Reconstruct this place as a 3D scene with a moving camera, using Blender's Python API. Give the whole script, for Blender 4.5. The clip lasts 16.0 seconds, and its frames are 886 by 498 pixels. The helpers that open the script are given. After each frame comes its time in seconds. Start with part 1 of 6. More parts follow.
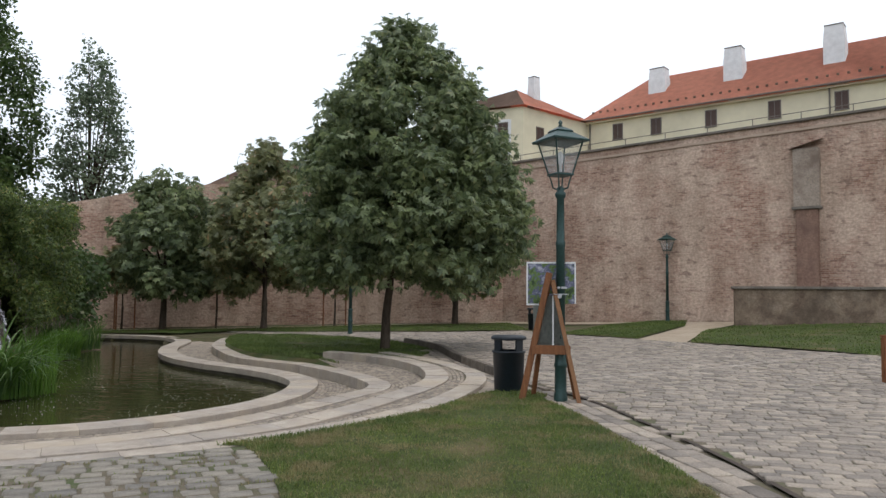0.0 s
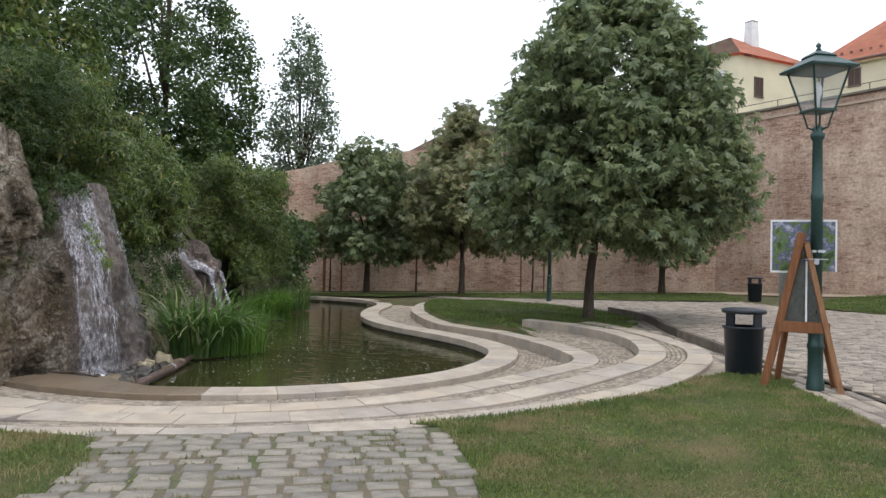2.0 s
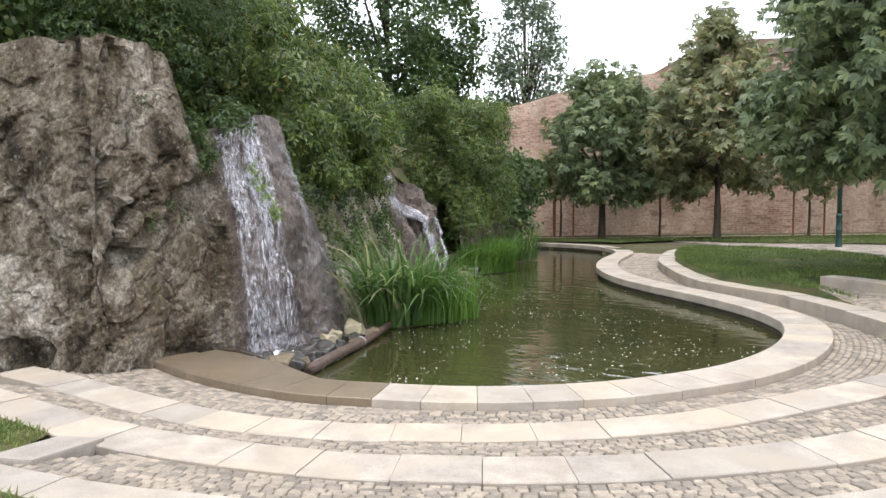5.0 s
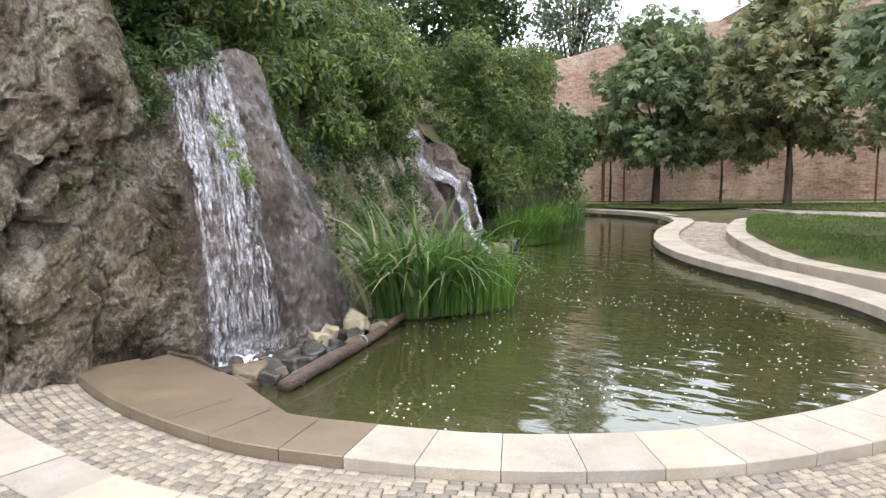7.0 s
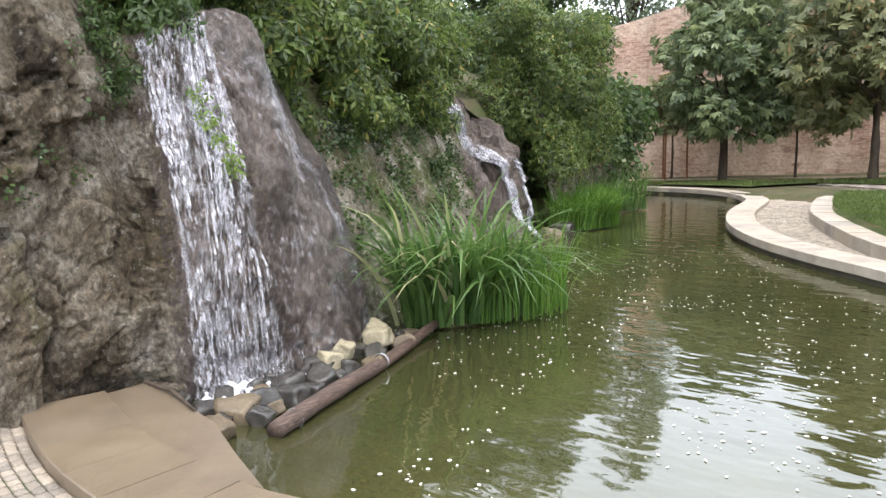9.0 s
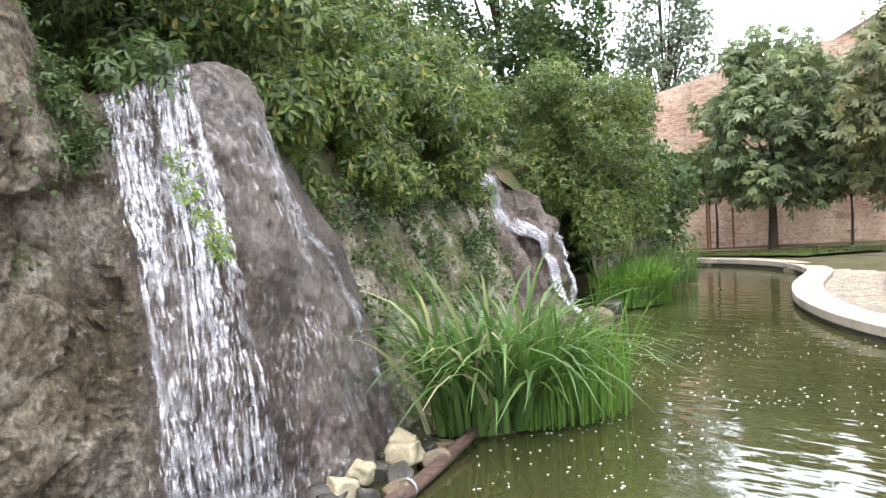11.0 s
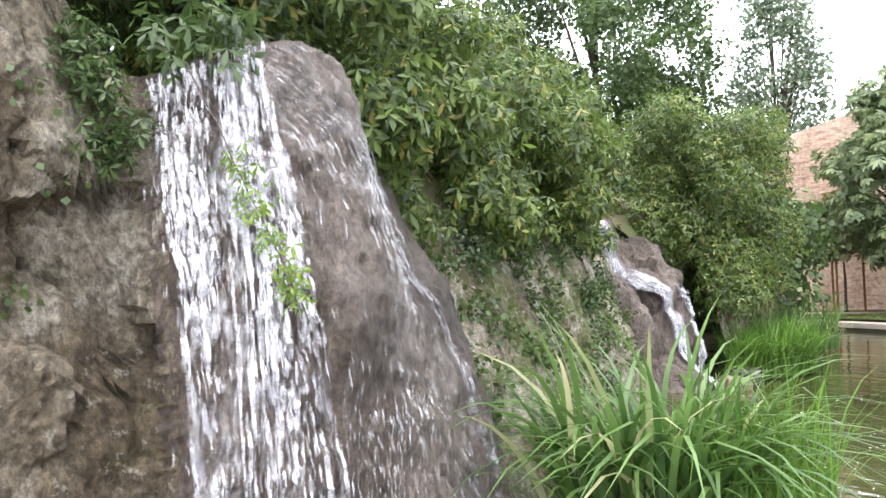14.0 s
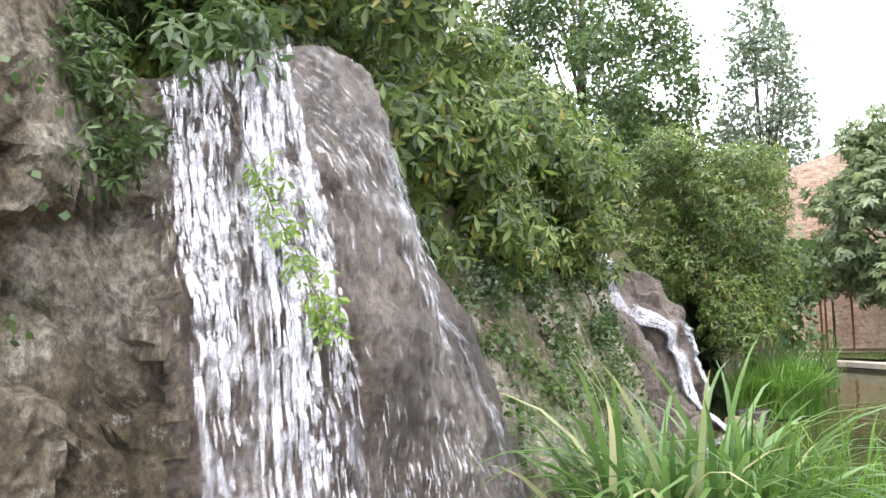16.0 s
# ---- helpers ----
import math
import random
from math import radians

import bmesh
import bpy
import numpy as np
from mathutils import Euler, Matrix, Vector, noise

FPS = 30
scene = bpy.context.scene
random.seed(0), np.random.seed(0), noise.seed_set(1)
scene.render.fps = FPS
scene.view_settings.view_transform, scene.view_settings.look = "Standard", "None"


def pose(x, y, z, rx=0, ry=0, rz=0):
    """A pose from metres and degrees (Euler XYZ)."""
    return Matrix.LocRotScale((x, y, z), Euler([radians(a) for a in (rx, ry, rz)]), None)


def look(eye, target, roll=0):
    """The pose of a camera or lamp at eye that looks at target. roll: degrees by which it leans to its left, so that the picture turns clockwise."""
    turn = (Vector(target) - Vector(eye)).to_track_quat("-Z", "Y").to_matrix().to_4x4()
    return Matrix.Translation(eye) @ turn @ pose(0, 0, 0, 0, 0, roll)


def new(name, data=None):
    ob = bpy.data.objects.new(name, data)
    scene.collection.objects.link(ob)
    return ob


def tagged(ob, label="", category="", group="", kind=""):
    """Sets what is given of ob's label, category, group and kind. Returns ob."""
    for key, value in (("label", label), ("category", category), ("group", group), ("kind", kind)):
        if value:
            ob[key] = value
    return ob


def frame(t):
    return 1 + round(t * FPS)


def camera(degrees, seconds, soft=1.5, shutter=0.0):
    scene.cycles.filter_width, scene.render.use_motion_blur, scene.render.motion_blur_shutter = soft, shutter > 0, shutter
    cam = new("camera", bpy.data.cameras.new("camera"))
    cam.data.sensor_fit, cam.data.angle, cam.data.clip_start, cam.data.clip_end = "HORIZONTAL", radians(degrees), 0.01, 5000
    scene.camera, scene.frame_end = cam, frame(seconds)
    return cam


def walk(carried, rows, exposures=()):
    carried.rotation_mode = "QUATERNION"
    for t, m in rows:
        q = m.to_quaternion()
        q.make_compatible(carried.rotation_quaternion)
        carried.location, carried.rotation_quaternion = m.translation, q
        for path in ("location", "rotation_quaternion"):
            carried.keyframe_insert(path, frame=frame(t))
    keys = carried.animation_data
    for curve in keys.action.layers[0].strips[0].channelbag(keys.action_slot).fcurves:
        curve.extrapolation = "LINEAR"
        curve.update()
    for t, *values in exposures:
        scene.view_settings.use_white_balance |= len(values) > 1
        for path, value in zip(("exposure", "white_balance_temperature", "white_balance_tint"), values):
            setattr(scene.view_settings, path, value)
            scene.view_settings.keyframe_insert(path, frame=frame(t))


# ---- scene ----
from mathutils.bvhtree import BVHTree

cam = camera(62.6, 16.0, soft=1.45)
METRES, EYE, TILT, LEAN, TURN = 11.2, 1.5, -4.8, 0.4, 0.0
ROWS = [
    (0.0, 0.0, 0.0, 0.0, -0.13, 8.38, -0.92),
    (0.5, -0.0068, 0.0241, 0.0024, 2.27, 7.34, -0.06),
    (1.0, -0.0102, 0.0486, 0.0027, 6.01, 6.59, 1.01),
    (1.5, -0.0115, 0.073, 0.0046, 10.47, 6.0, -0.23),
    (2.0, -0.0243, 0.1054, 0.004, 15.05, 5.32, -2.65),
    (2.5, -0.0383, 0.1419, 0.0081, 18.83, 4.43, -1.37),
    (3.0, -0.0524, 0.1874, 0.0115, 22.08, 3.27, -1.81),
    (3.5, -0.0719, 0.2337, 0.0104, 23.92, 1.84, -2.38),
    (4.0, -0.0953, 0.2834, 0.0147, 26.75, 0.59, -2.33),
    (4.5, -0.1135, 0.3273, 0.0209, 31.29, 0.67, -1.87),
    (7.0, -0.2252, 0.542, 0.0361, 36.66, -3.12, -2.65),
    (7.5, -0.239, 0.571, 0.0377, 38.78, -4.03, -2.24),
    (8.0, -0.2565, 0.6, 0.043, 39.6, -5.2, -1.61),
    (10.5, -0.3387, 0.7053, 0.0518, 43.93, -2.66, -1.89),
    (11.0, -0.3588, 0.725, 0.0492, 43.37, 0.83, -0.45),
    (11.5, -0.3748, 0.7422, 0.0489, 43.9, 2.19, -0.62),
    (12.0, -0.3915, 0.7617, 0.0507, 45.37, 2.44, -1.57),
    (12.5, -0.4048, 0.7714, 0.0473, 46.98, 2.58, -1.76),
    (13.0, -0.428, 0.781, 0.044, 48.41, 2.94, -0.49),
    (13.5, -0.4468, 0.7875, 0.0438, 49.18, 3.8, -1.63),
    (14.0, -0.4686, 0.7934, 0.0465, 49.78, 5.0, -2.0),
    (14.5, -0.4836, 0.7964, 0.0483, 50.3, 6.56, -3.28),
    (15.0, -0.497, 0.7962, 0.0495, 50.28, 8.1, -3.11),
    (15.5, -0.5082, 0.7952, 0.0501, 49.26, 8.98, -2.35),
    (16.0, -0.512, 0.7967, 0.0476, 48.02, 7.63, -2.69),
]
walk(cam, [(t, pose(0, 0, EYE, TILT, LEAN, TURN) @ pose(METRES * x, METRES * y, METRES * z, 90 + pitch, roll, yaw)) for t, x, y, z, yaw, pitch, roll in ROWS],
     exposures=[(t, e, 6250, 11) for t, e in ((0.0, -0.17), (1.5, 0.08), (2.5, 0.42), (3.5, 0.8), (4.5, 0.91), (7.0, 1.1), (8.0, 1.18), (10.5, 1.63), (12.5, 1.9), (16.0, 1.97))])

# ---- world and sun: bright overcast ----
world = bpy.data.worlds.new("overcast_sky")
scene.world = world
world.use_nodes = True
wn, wl = world.node_tree.nodes, world.node_tree.links
sky = wn.new("ShaderNodeTexSky")
sky.sky_type, sky.sun_disc = "NISHITA", False
sky.sun_elevation, sky.sun_rotation = radians(73), radians(135)
sky.air_density, sky.dust_density, sky.ozone_density = 1.0, 6.0, 1.0
cloud = wn.new("ShaderNodeMix")
cloud.data_type = "RGBA"
cloud.inputs["Factor"].default_value = 0.8
cloud.inputs["B"].default_value = (11.4, 11.9, 12.4, 1)
wl.new(sky.outputs["Color"], cloud.inputs["A"])
bg = wn["Background"]
bg.inputs["Strength"].default_value = 0.125
wl.new(cloud.outputs["Result"], bg.inputs["Color"])
sun = new("sun", bpy.data.lights.new("sun", "SUN"))
sun.data.energy, sun.data.angle, sun.data.color = 0.9, radians(28), (1.0, 0.95, 0.88)
sun.matrix_world = look((4.7, -4.7, 22), (0, 0, 0))


# ---- materials ----
def node_mat(name, rough=0.8, metal=0.0, spec=0.3):
    m = bpy.data.materials.new(name)
    m.use_nodes = True
    n, l = m.node_tree.nodes, m.node_tree.links
    b = n["Principled BSDF"]
    b.inputs["Roughness"].default_value, b.inputs["Metallic"].default_value = rough, metal
    b.inputs["Specular IOR Level"].default_value = spec
    return m, n, l, b


def noise_node(n, l, scale, detail=4.0, rough=0.6, stretch=None, coord="Object"):
    tc = n.new("ShaderNodeTexCoord")
    t = n.new("ShaderNodeTexNoise")
    t.inputs["Scale"].default_value, t.inputs["Detail"].default_value, t.inputs["Roughness"].default_value = scale, detail, rough
    src = tc.outputs[coord]
    if stretch:
        mp = n.new("ShaderNodeMapping")
        mp.inputs["Scale"].default_value = stretch
        l.new(src, mp.inputs["Vector"])
        src = mp.outputs["Vector"]
    l.new(src, t.inputs["Vector"])
    return t


def ramp_node(n, l, source, stops):
    r = n.new("ShaderNodeValToRGB")
    while len(r.color_ramp.elements) < len(stops):
        r.color_ramp.elements.new(0.5)
    for e, (p, c) in zip(r.color_ramp.elements, stops):
        e.position, e.color = p, (*c, 1)
    l.new(source, r.inputs["Fac"])
    return r


def blend(n, l, fac, a, b, mode="MIX"):
    m = n.new("ShaderNodeMix")
    m.data_type, m.blend_type = "RGBA", mode
    for key, v in (("Factor", fac), ("A", a), ("B", b)):
        if hasattr(v, "is_linked"):
            l.new(v, m.inputs[key])
        else:
            m.inputs[key].default_value = v if key == "Factor" else (*v, 1)
    return m.outputs["Result"]


def bump(n, l, b, source, strength, dist):
    k = n.new("ShaderNodeBump")
    k.inputs["Strength"].default_value, k.inputs["Distance"].default_value = strength, dist
    l.new(source, k.inputs["Height"])
    l.new(k.outputs["Normal"], b.inputs["Normal"])


def rough_mat(name, stops, scale, fine=30.0, rough=0.85, bump_d=0.01, stain=None, stain_scale=0.6, per="", coord="Object", spec=0.25, stretch=None):
    """A mottled surface: a coarse noise through colour stops, a fine grain over it, stains, and a shift from piece to piece."""
    m, n, l, b = node_mat(name, rough, 0, spec)
    t = noise_node(n, l, scale, 6, 0.65, stretch, coord)
    c = ramp_node(n, l, t.outputs["Fac"], stops).outputs["Color"]
    f = noise_node(n, l, fine, 5, 0.7, stretch, coord)
    g = ramp_node(n, l, f.outputs["Fac"], [(0.32, (0.55, 0.55, 0.55)), (0.68, (1.3, 1.3, 1.3))])
    c = blend(n, l, 0.7, c, g.outputs["Color"], "MULTIPLY")
    if stain:
        s = noise_node(n, l, stain_scale, 5, 0.6, None, coord)
        k = ramp_node(n, l, s.outputs["Fac"], [(0.48, (0, 0, 0)), (0.68, (1, 1, 1))])
        c = blend(n, l, k.outputs["Color"], c, stain)
    if per:
        if per in ("object", "slab", "stone"):
            o = n.new("ShaderNodeObjectInfo").outputs["Random"]
        else:
            o = n.new("ShaderNodeNewGeometry").outputs["Random Per Island"]
        lo, hi = {"slab": (0.86, 1.08), "stone": (0.78, 1.2)}.get(per, (0.66, 1.25))
        v = ramp_node(n, l, o, [(0, (lo, lo, lo * 1.02)), (0.5, (1, 0.98, 0.96)), (1, (hi, hi * 0.97, hi * 0.92))])
        c = blend(n, l, 1.0, c, v.outputs["Color"], "MULTIPLY")
    l.new(c, b.inputs["Base Color"])
    bump(n, l, b, f.outputs["Fac"], 0.7, bump_d)
    return m


def leaf_mat(name, dark, light, tint, rough=0.42, single=False, dry=None):
    m, n, l, b = node_mat(name, rough, 0, 0.5)
    o = n.new("ShaderNodeObjectInfo").outputs["Random"] if single else n.new("ShaderNodeNewGeometry").outputs["Random Per Island"]
    c = ramp_node(n, l, o, [(0, dark), (0.65, light), (0.93, light), (1, tint)]).outputs["Color"]
    t = noise_node(n, l, 0.9, 3)
    v = ramp_node(n, l, t.outputs["Fac"], [(0.3, (0.65, 0.7, 0.7)), (0.7, (1.25, 1.2, 1.1))])
    c = blend(n, l, 1.0, c, v.outputs["Color"], "MULTIPLY")
    if dry:
        d = ramp_node(n, l, noise_node(n, l, 1.3, 5, 0.7).outputs["Fac"], [(0.48, (0, 0, 0)), (0.6, (0.85, 0.85, 0.85))])
        c = blend(n, l, d.outputs["Color"], c, dry)
    l.new(c, b.inputs["Base Color"])
    tr = n.new("ShaderNodeBsdfTranslucent")
    l.new(c, tr.inputs["Color"])
    mx = n.new("ShaderNodeMixShader")
    mx.inputs["Fac"].default_value = 0.45
    l.new(b.outputs["BSDF"], mx.inputs[1])
    l.new(tr.outputs["BSDF"], mx.inputs[2])
    l.new(mx.outputs["Shader"], n["Material Output"].inputs["Surface"])
    return m


def plain(name, colour, rough=0.6, metal=0.0, spec=0.4, grain=0.25, scale=25):
    m, n, l, b = node_mat(name, rough, metal, spec)
    t = noise_node(n, l, scale, 5)
    lo, hi = tuple(v * (1 - grain) for v in colour), tuple(min(1, v * (1 + grain)) for v in colour)
    c = ramp_node(n, l, t.outputs["Fac"], [(0.3, lo), (0.7, hi)])
    l.new(c.outputs["Color"], b.inputs["Base Color"])
    bump(n, l, b, t.outputs["Fac"], 0.25, 0.003)
    return m


M_SLAB = rough_mat("granite_slab", [(0.36, (0.32, 0.28, 0.24)), (0.64, (0.44, 0.392, 0.335))], 3, 140, 0.8, 0.003, (0.38, 0.325, 0.26), 1.3, "slab")
M_WETSLAB = rough_mat("wet_granite", [(0.3, (0.145, 0.112, 0.077)), (0.7, (0.225, 0.176, 0.124))], 3, 140, 0.3, 0.003, (0.12, 0.092, 0.063), 1.3, "slab", spec=0.5)
M_SETT = rough_mat("small_setts", [(0.3, (0.2, 0.172, 0.14)), (0.7, (0.35, 0.302, 0.25))], 5, 90, 0.85, 0.004, None, 1, "island")
M_SETT_OBJ = rough_mat("sett_stone", [(0.3, (0.2, 0.172, 0.14)), (0.7, (0.35, 0.302, 0.25))], 5, 90, 0.85, 0.004, None, 1, "object")
M_JOINT = rough_mat("sandy_joint", [(0.3, (0.1, 0.085, 0.06)), (0.7, (0.17, 0.14, 0.1))], 6, 90, 0.95, 0.006, (0.06, 0.085, 0.03), 1.8)
M_COBBLE = rough_mat("old_cobble", [(0.36, (0.15, 0.138, 0.118)), (0.64, (0.27, 0.25, 0.218))], 6, 70, 0.75, 0.006, (0.2, 0.185, 0.16), 2.2, "stone")
M_ROADSTONE = rough_mat("road_cobble", [(0.3, (0.225, 0.195, 0.165)), (0.7, (0.34, 0.3, 0.255))], 2, 60, 0.75, 0.006, None, 1, "island")
M_EARTH = rough_mat("earth", [(0.3, (0.06, 0.055, 0.03)), (0.7, (0.13, 0.11, 0.06))], 1.5, 40, 0.95, 0.02, (0.05, 0.075, 0.02), 0.8)
M_LAWN = rough_mat("lawn_base", [(0.3, (0.035, 0.05, 0.013)), (0.7, (0.075, 0.095, 0.025))], 2.5, 60, 0.95, 0.02, (0.13, 0.1, 0.05), 1.1)
M_PATH = rough_mat("sandy_path", [(0.3, (0.3, 0.24, 0.17)), (0.7, (0.4, 0.33, 0.25))], 1, 60, 0.95, 0.006)
M_GREEN = plain("green_cast_iron", (0.018, 0.05, 0.045), 0.45, 0.2, 0.5)
M_WOOD = rough_mat("weathered_wood", [(0.3, (0.13, 0.05, 0.02)), (0.7, (0.26, 0.11, 0.045))], 4, 60, 0.6, 0.003, None, 1, "", "Object", 0.3, (6, 6, 0.6))
M_BIN = plain("dark_blue_plastic", (0.012, 0.017, 0.024), 0.45, 0, 0.4)
M_BARK = rough_mat("bark", [(0.3, (0.05, 0.037, 0.027)), (0.7, (0.11, 0.085, 0.065))], 6, 40, 0.9, 0.02, None, 1, "", "Object", 0.2, (1, 1, 0.25))
M_LEAF = leaf_mat("chestnut_leaf", (0.09, 0.125, 0.065), (0.21, 0.26, 0.125), (0.3, 0.3, 0.14))
M_LEAF_BROWN = leaf_mat("browning_leaf", (0.15, 0.17, 0.085), (0.25, 0.26, 0.13), (0.42, 0.27, 0.14))
M_LEAF_BRIGHT = leaf_mat("climber_leaf", (0.025, 0.048, 0.014), (0.15, 0.21, 0.052), (0.38, 0.3, 0.09))
M_LEAF_DARK = leaf_mat("dark_leaf", (0.035, 0.065, 0.02), (0.085, 0.135, 0.04), (0.15, 0.18, 0.06))
M_LEAF_POPLAR = leaf_mat("poplar_leaf", (0.11, 0.15, 0.1), (0.19, 0.24, 0.16), (0.26, 0.29, 0.2))
M_GRASS = leaf_mat("grass_blade", (0.08, 0.125, 0.028), (0.165, 0.215, 0.055), (0.42, 0.34, 0.19), 0.6, False, (0.3, 0.24, 0.125))
M_GRASS_FAR = leaf_mat("island_grass", (0.085, 0.13, 0.03), (0.13, 0.18, 0.045), (0.2, 0.21, 0.08), 0.6)
M_REED = leaf_mat("iris_blade", (0.045, 0.1, 0.025), (0.13, 0.22, 0.06), (0.5, 0.47, 0.28), 0.4)
M_IRIS = leaf_mat("iris_leaf", (0.045, 0.1, 0.025), (0.13, 0.22, 0.06), (0.5, 0.47, 0.28), 0.4, True)
M_WHITEFOAM = plain("white_foam", (0.85, 0.85, 0.87), 0.6, 0, 0.3, 0.05)
M_SEDGE = leaf_mat("sedge_blade", (0.06, 0.14, 0.018), (0.14, 0.26, 0.04), (0.22, 0.32, 0.09), 0.5)
M_CREAM = plain("cream_plaster", (0.7, 0.64, 0.47), 0.9, 0, 0.2, 0.08, 0.7)
M_TILE = plain("red_roof_tile", (0.6, 0.27, 0.185), 0.8, 0, 0.2, 0.14, 2.0)
M_OLDTILE = rough_mat("old_brown_roof", [(0.3, (0.13, 0.085, 0.06)), (0.7, (0.23, 0.15, 0.11))], 0.6, 12, 0.85, 0.01)
M_WHITE = plain("white_plaster", (0.72, 0.72, 0.72), 0.85, 0, 0.2, 0.1, 3)
M_DARKGLASS = plain("window_shutter", (0.07, 0.04, 0.03), 0.5, 0, 0.4)
M_METAL = plain("grey_metal", (0.16, 0.14, 0.12), 0.5, 0.6, 0.4)
M_STONECAP = rough_mat("stone_cap", [(0.3, (0.14, 0.12, 0.1)), (0.7, (0.24, 0.21, 0.18))], 1.5, 30, 0.85, 0.01)
M_GUTTER = plain("wet_gutter_soil", (0.055, 0.042, 0.032), 0.9)
M_KERB = rough_mat("dark_kerb", [(0.3, (0.1, 0.085, 0.07)), (0.7, (0.19, 0.165, 0.14))], 3, 50, 0.85, 0.006, None, 1, "object")
# dark base colour: damp stone plus painted shade under the kerb's overhang
M_BASIN = rough_mat("damp_shaded_basin_wall", [(0.3, (0.05, 0.045, 0.035)), (0.7, (0.12, 0.105, 0.08))], 3, 30, 0.6, 0.006)
M_BLACK = plain("black_hollow", (0.008, 0.008, 0.008), 0.9)


def brick_material():
    """Old fortress brick: courses, patched and weathered at large and small scale."""
    m, n, l, b = node_mat("fortress_brick", 0.92, 0, 0.15)
    uv = n.new("ShaderNodeTexCoord").outputs["UV"]
    br = n.new("ShaderNodeTexBrick")
    for key, v in (("Scale", 1.0), ("Mortar Size", 0.009), ("Mortar Smooth", 0.3), ("Brick Width", 0.30), ("Row Height", 0.085)):
        br.inputs[key].default_value = v
    br.inputs["Color1"].default_value, br.inputs["Color2"].default_value = (0.28, 0.16, 0.12, 1), (0.47, 0.315, 0.24, 1)
    br.inputs["Mortar"].default_value = (0.42, 0.33, 0.26, 1)
    l.new(uv, br.inputs["Vector"])

    def tex(scale, detail=6, stretch=(1, 1, 1)):
        mp = n.new("ShaderNodeMapping")
        mp.inputs["Scale"].default_value = stretch
        l.new(uv, mp.inputs["Vector"])
        t = n.new("ShaderNodeTexNoise")
        t.inputs["Scale"].default_value, t.inputs["Detail"].default_value, t.inputs["Roughness"].default_value = scale, detail, 0.62
        l.new(mp.outputs["Vector"], t.inputs["Vector"])
        return t.outputs["Fac"]
    c = br.outputs["Color"]
    # patches where whole areas were rebuilt in paler brick
    k = ramp_node(n, l, tex(0.35), [(0.4, (0, 0, 0)), (0.56, (1, 1, 1))])
    c = blend(n, l, blend(n, l, 0.7, (0, 0, 0), k.outputs["Color"]), c, (0.55, 0.43, 0.34))
    # single pale or burnt bricks, in short runs
    k = ramp_node(n, l, tex(2.6, 3, (1, 3.4, 1)), [(0.56, (0, 0, 0)), (0.64, (1, 1, 1))])
    c = blend(n, l, blend(n, l, 0.75, (0, 0, 0), k.outputs["Color"]), c, (0.5, 0.39, 0.3))
    k = ramp_node(n, l, tex(1.7, 4, (1, 2.2, 1)), [(0.36, (1, 1, 1)), (0.43, (0, 0, 0))])
    c = blend(n, l, blend(n, l, 0.55, (0, 0, 0), k.outputs["Color"]), c, (0.16, 0.1, 0.085))
    # rain streaks and soot
    k = ramp_node(n, l, tex(0.9, 6, (1.2, 0.3, 1)), [(0.4, (1.05, 1.05, 1.05)), (0.64, (0.78, 0.76, 0.74))])
    c = blend(n, l, 1.0, c, k.outputs["Color"], "MULTIPLY")
    k = ramp_node(n, l, tex(9, 6), [(0.38, (0.74, 0.74, 0.74)), (0.62, (1.22, 1.22, 1.22))])
    c = blend(n, l, 0.8, c, k.outputs["Color"], "MULTIPLY")
    l.new(c, b.inputs["Base Color"])
    bump(n, l, b, k.outputs["Color"], 0.5, 0.02)
    return m


def rock_material(name, stops, rough=0.85, spec=0.2, stains=(), lichen=0.0, bump_d=0.04, fine=27):
    """Broken stone: veined base colours, dark grain, stains of damp, moss or rust, and pale lichen crusts."""
    m, n, l, b = node_mat(name, rough, 0, spec)
    t = noise_node(n, l, 1.7, 9, 0.7, (1, 1, 0.7))
    c = ramp_node(n, l, t.outputs["Fac"], stops).outputs["Color"]
    for scale, lo, hi, share, colour in stains:
        k = ramp_node(n, l, noise_node(n, l, scale, 7, 0.68).outputs["Fac"], [(lo, (0, 0, 0)), (hi, (share, share, share))])
        c = blend(n, l, k.outputs["Color"], c, colour)
    f = noise_node(n, l, fine, 9, 0.78, (1, 1, 0.75))
    g = ramp_node(n, l, f.outputs["Fac"], [(0.4, (0.2, 0.18, 0.16)), (0.5, (0.88, 0.88, 0.88)), (0.6, (1.85, 1.82, 1.75))])
    c = blend(n, l, 0.62, c, g.outputs["Color"], "MULTIPLY")
    if lichen:
        k = ramp_node(n, l, noise_node(n, l, 12, 8, 0.78).outputs["Fac"], [(0.57, (0, 0, 0)), (0.63, (lichen, lichen, lichen))])
        c = blend(n, l, k.outputs["Color"], c, (0.5, 0.48, 0.43))
    l.new(c, b.inputs["Base Color"])
    bump(n, l, b, f.outputs["Fac"], 1.0, bump_d)
    return m


def water_material():
    m, n, l, b = node_mat("pond_water", 0.03, 0, 0.5)
    b.inputs["IOR"].default_value = 2.0
    t = noise_node(n, l, 0.35, 3)
    c = ramp_node(n, l, t.outputs["Fac"], [(0.35, (0.03, 0.031, 0.012)), (0.65, (0.058, 0.055, 0.02))])
    l.new(c.outputs["Color"], b.inputs["Base Color"])
    w1 = noise_node(n, l, 3.0, 2, 0.45, (0.7, 1.5, 1))
    bump(n, l, b, w1.outputs["Fac"], 0.24, 0.05)
    return m


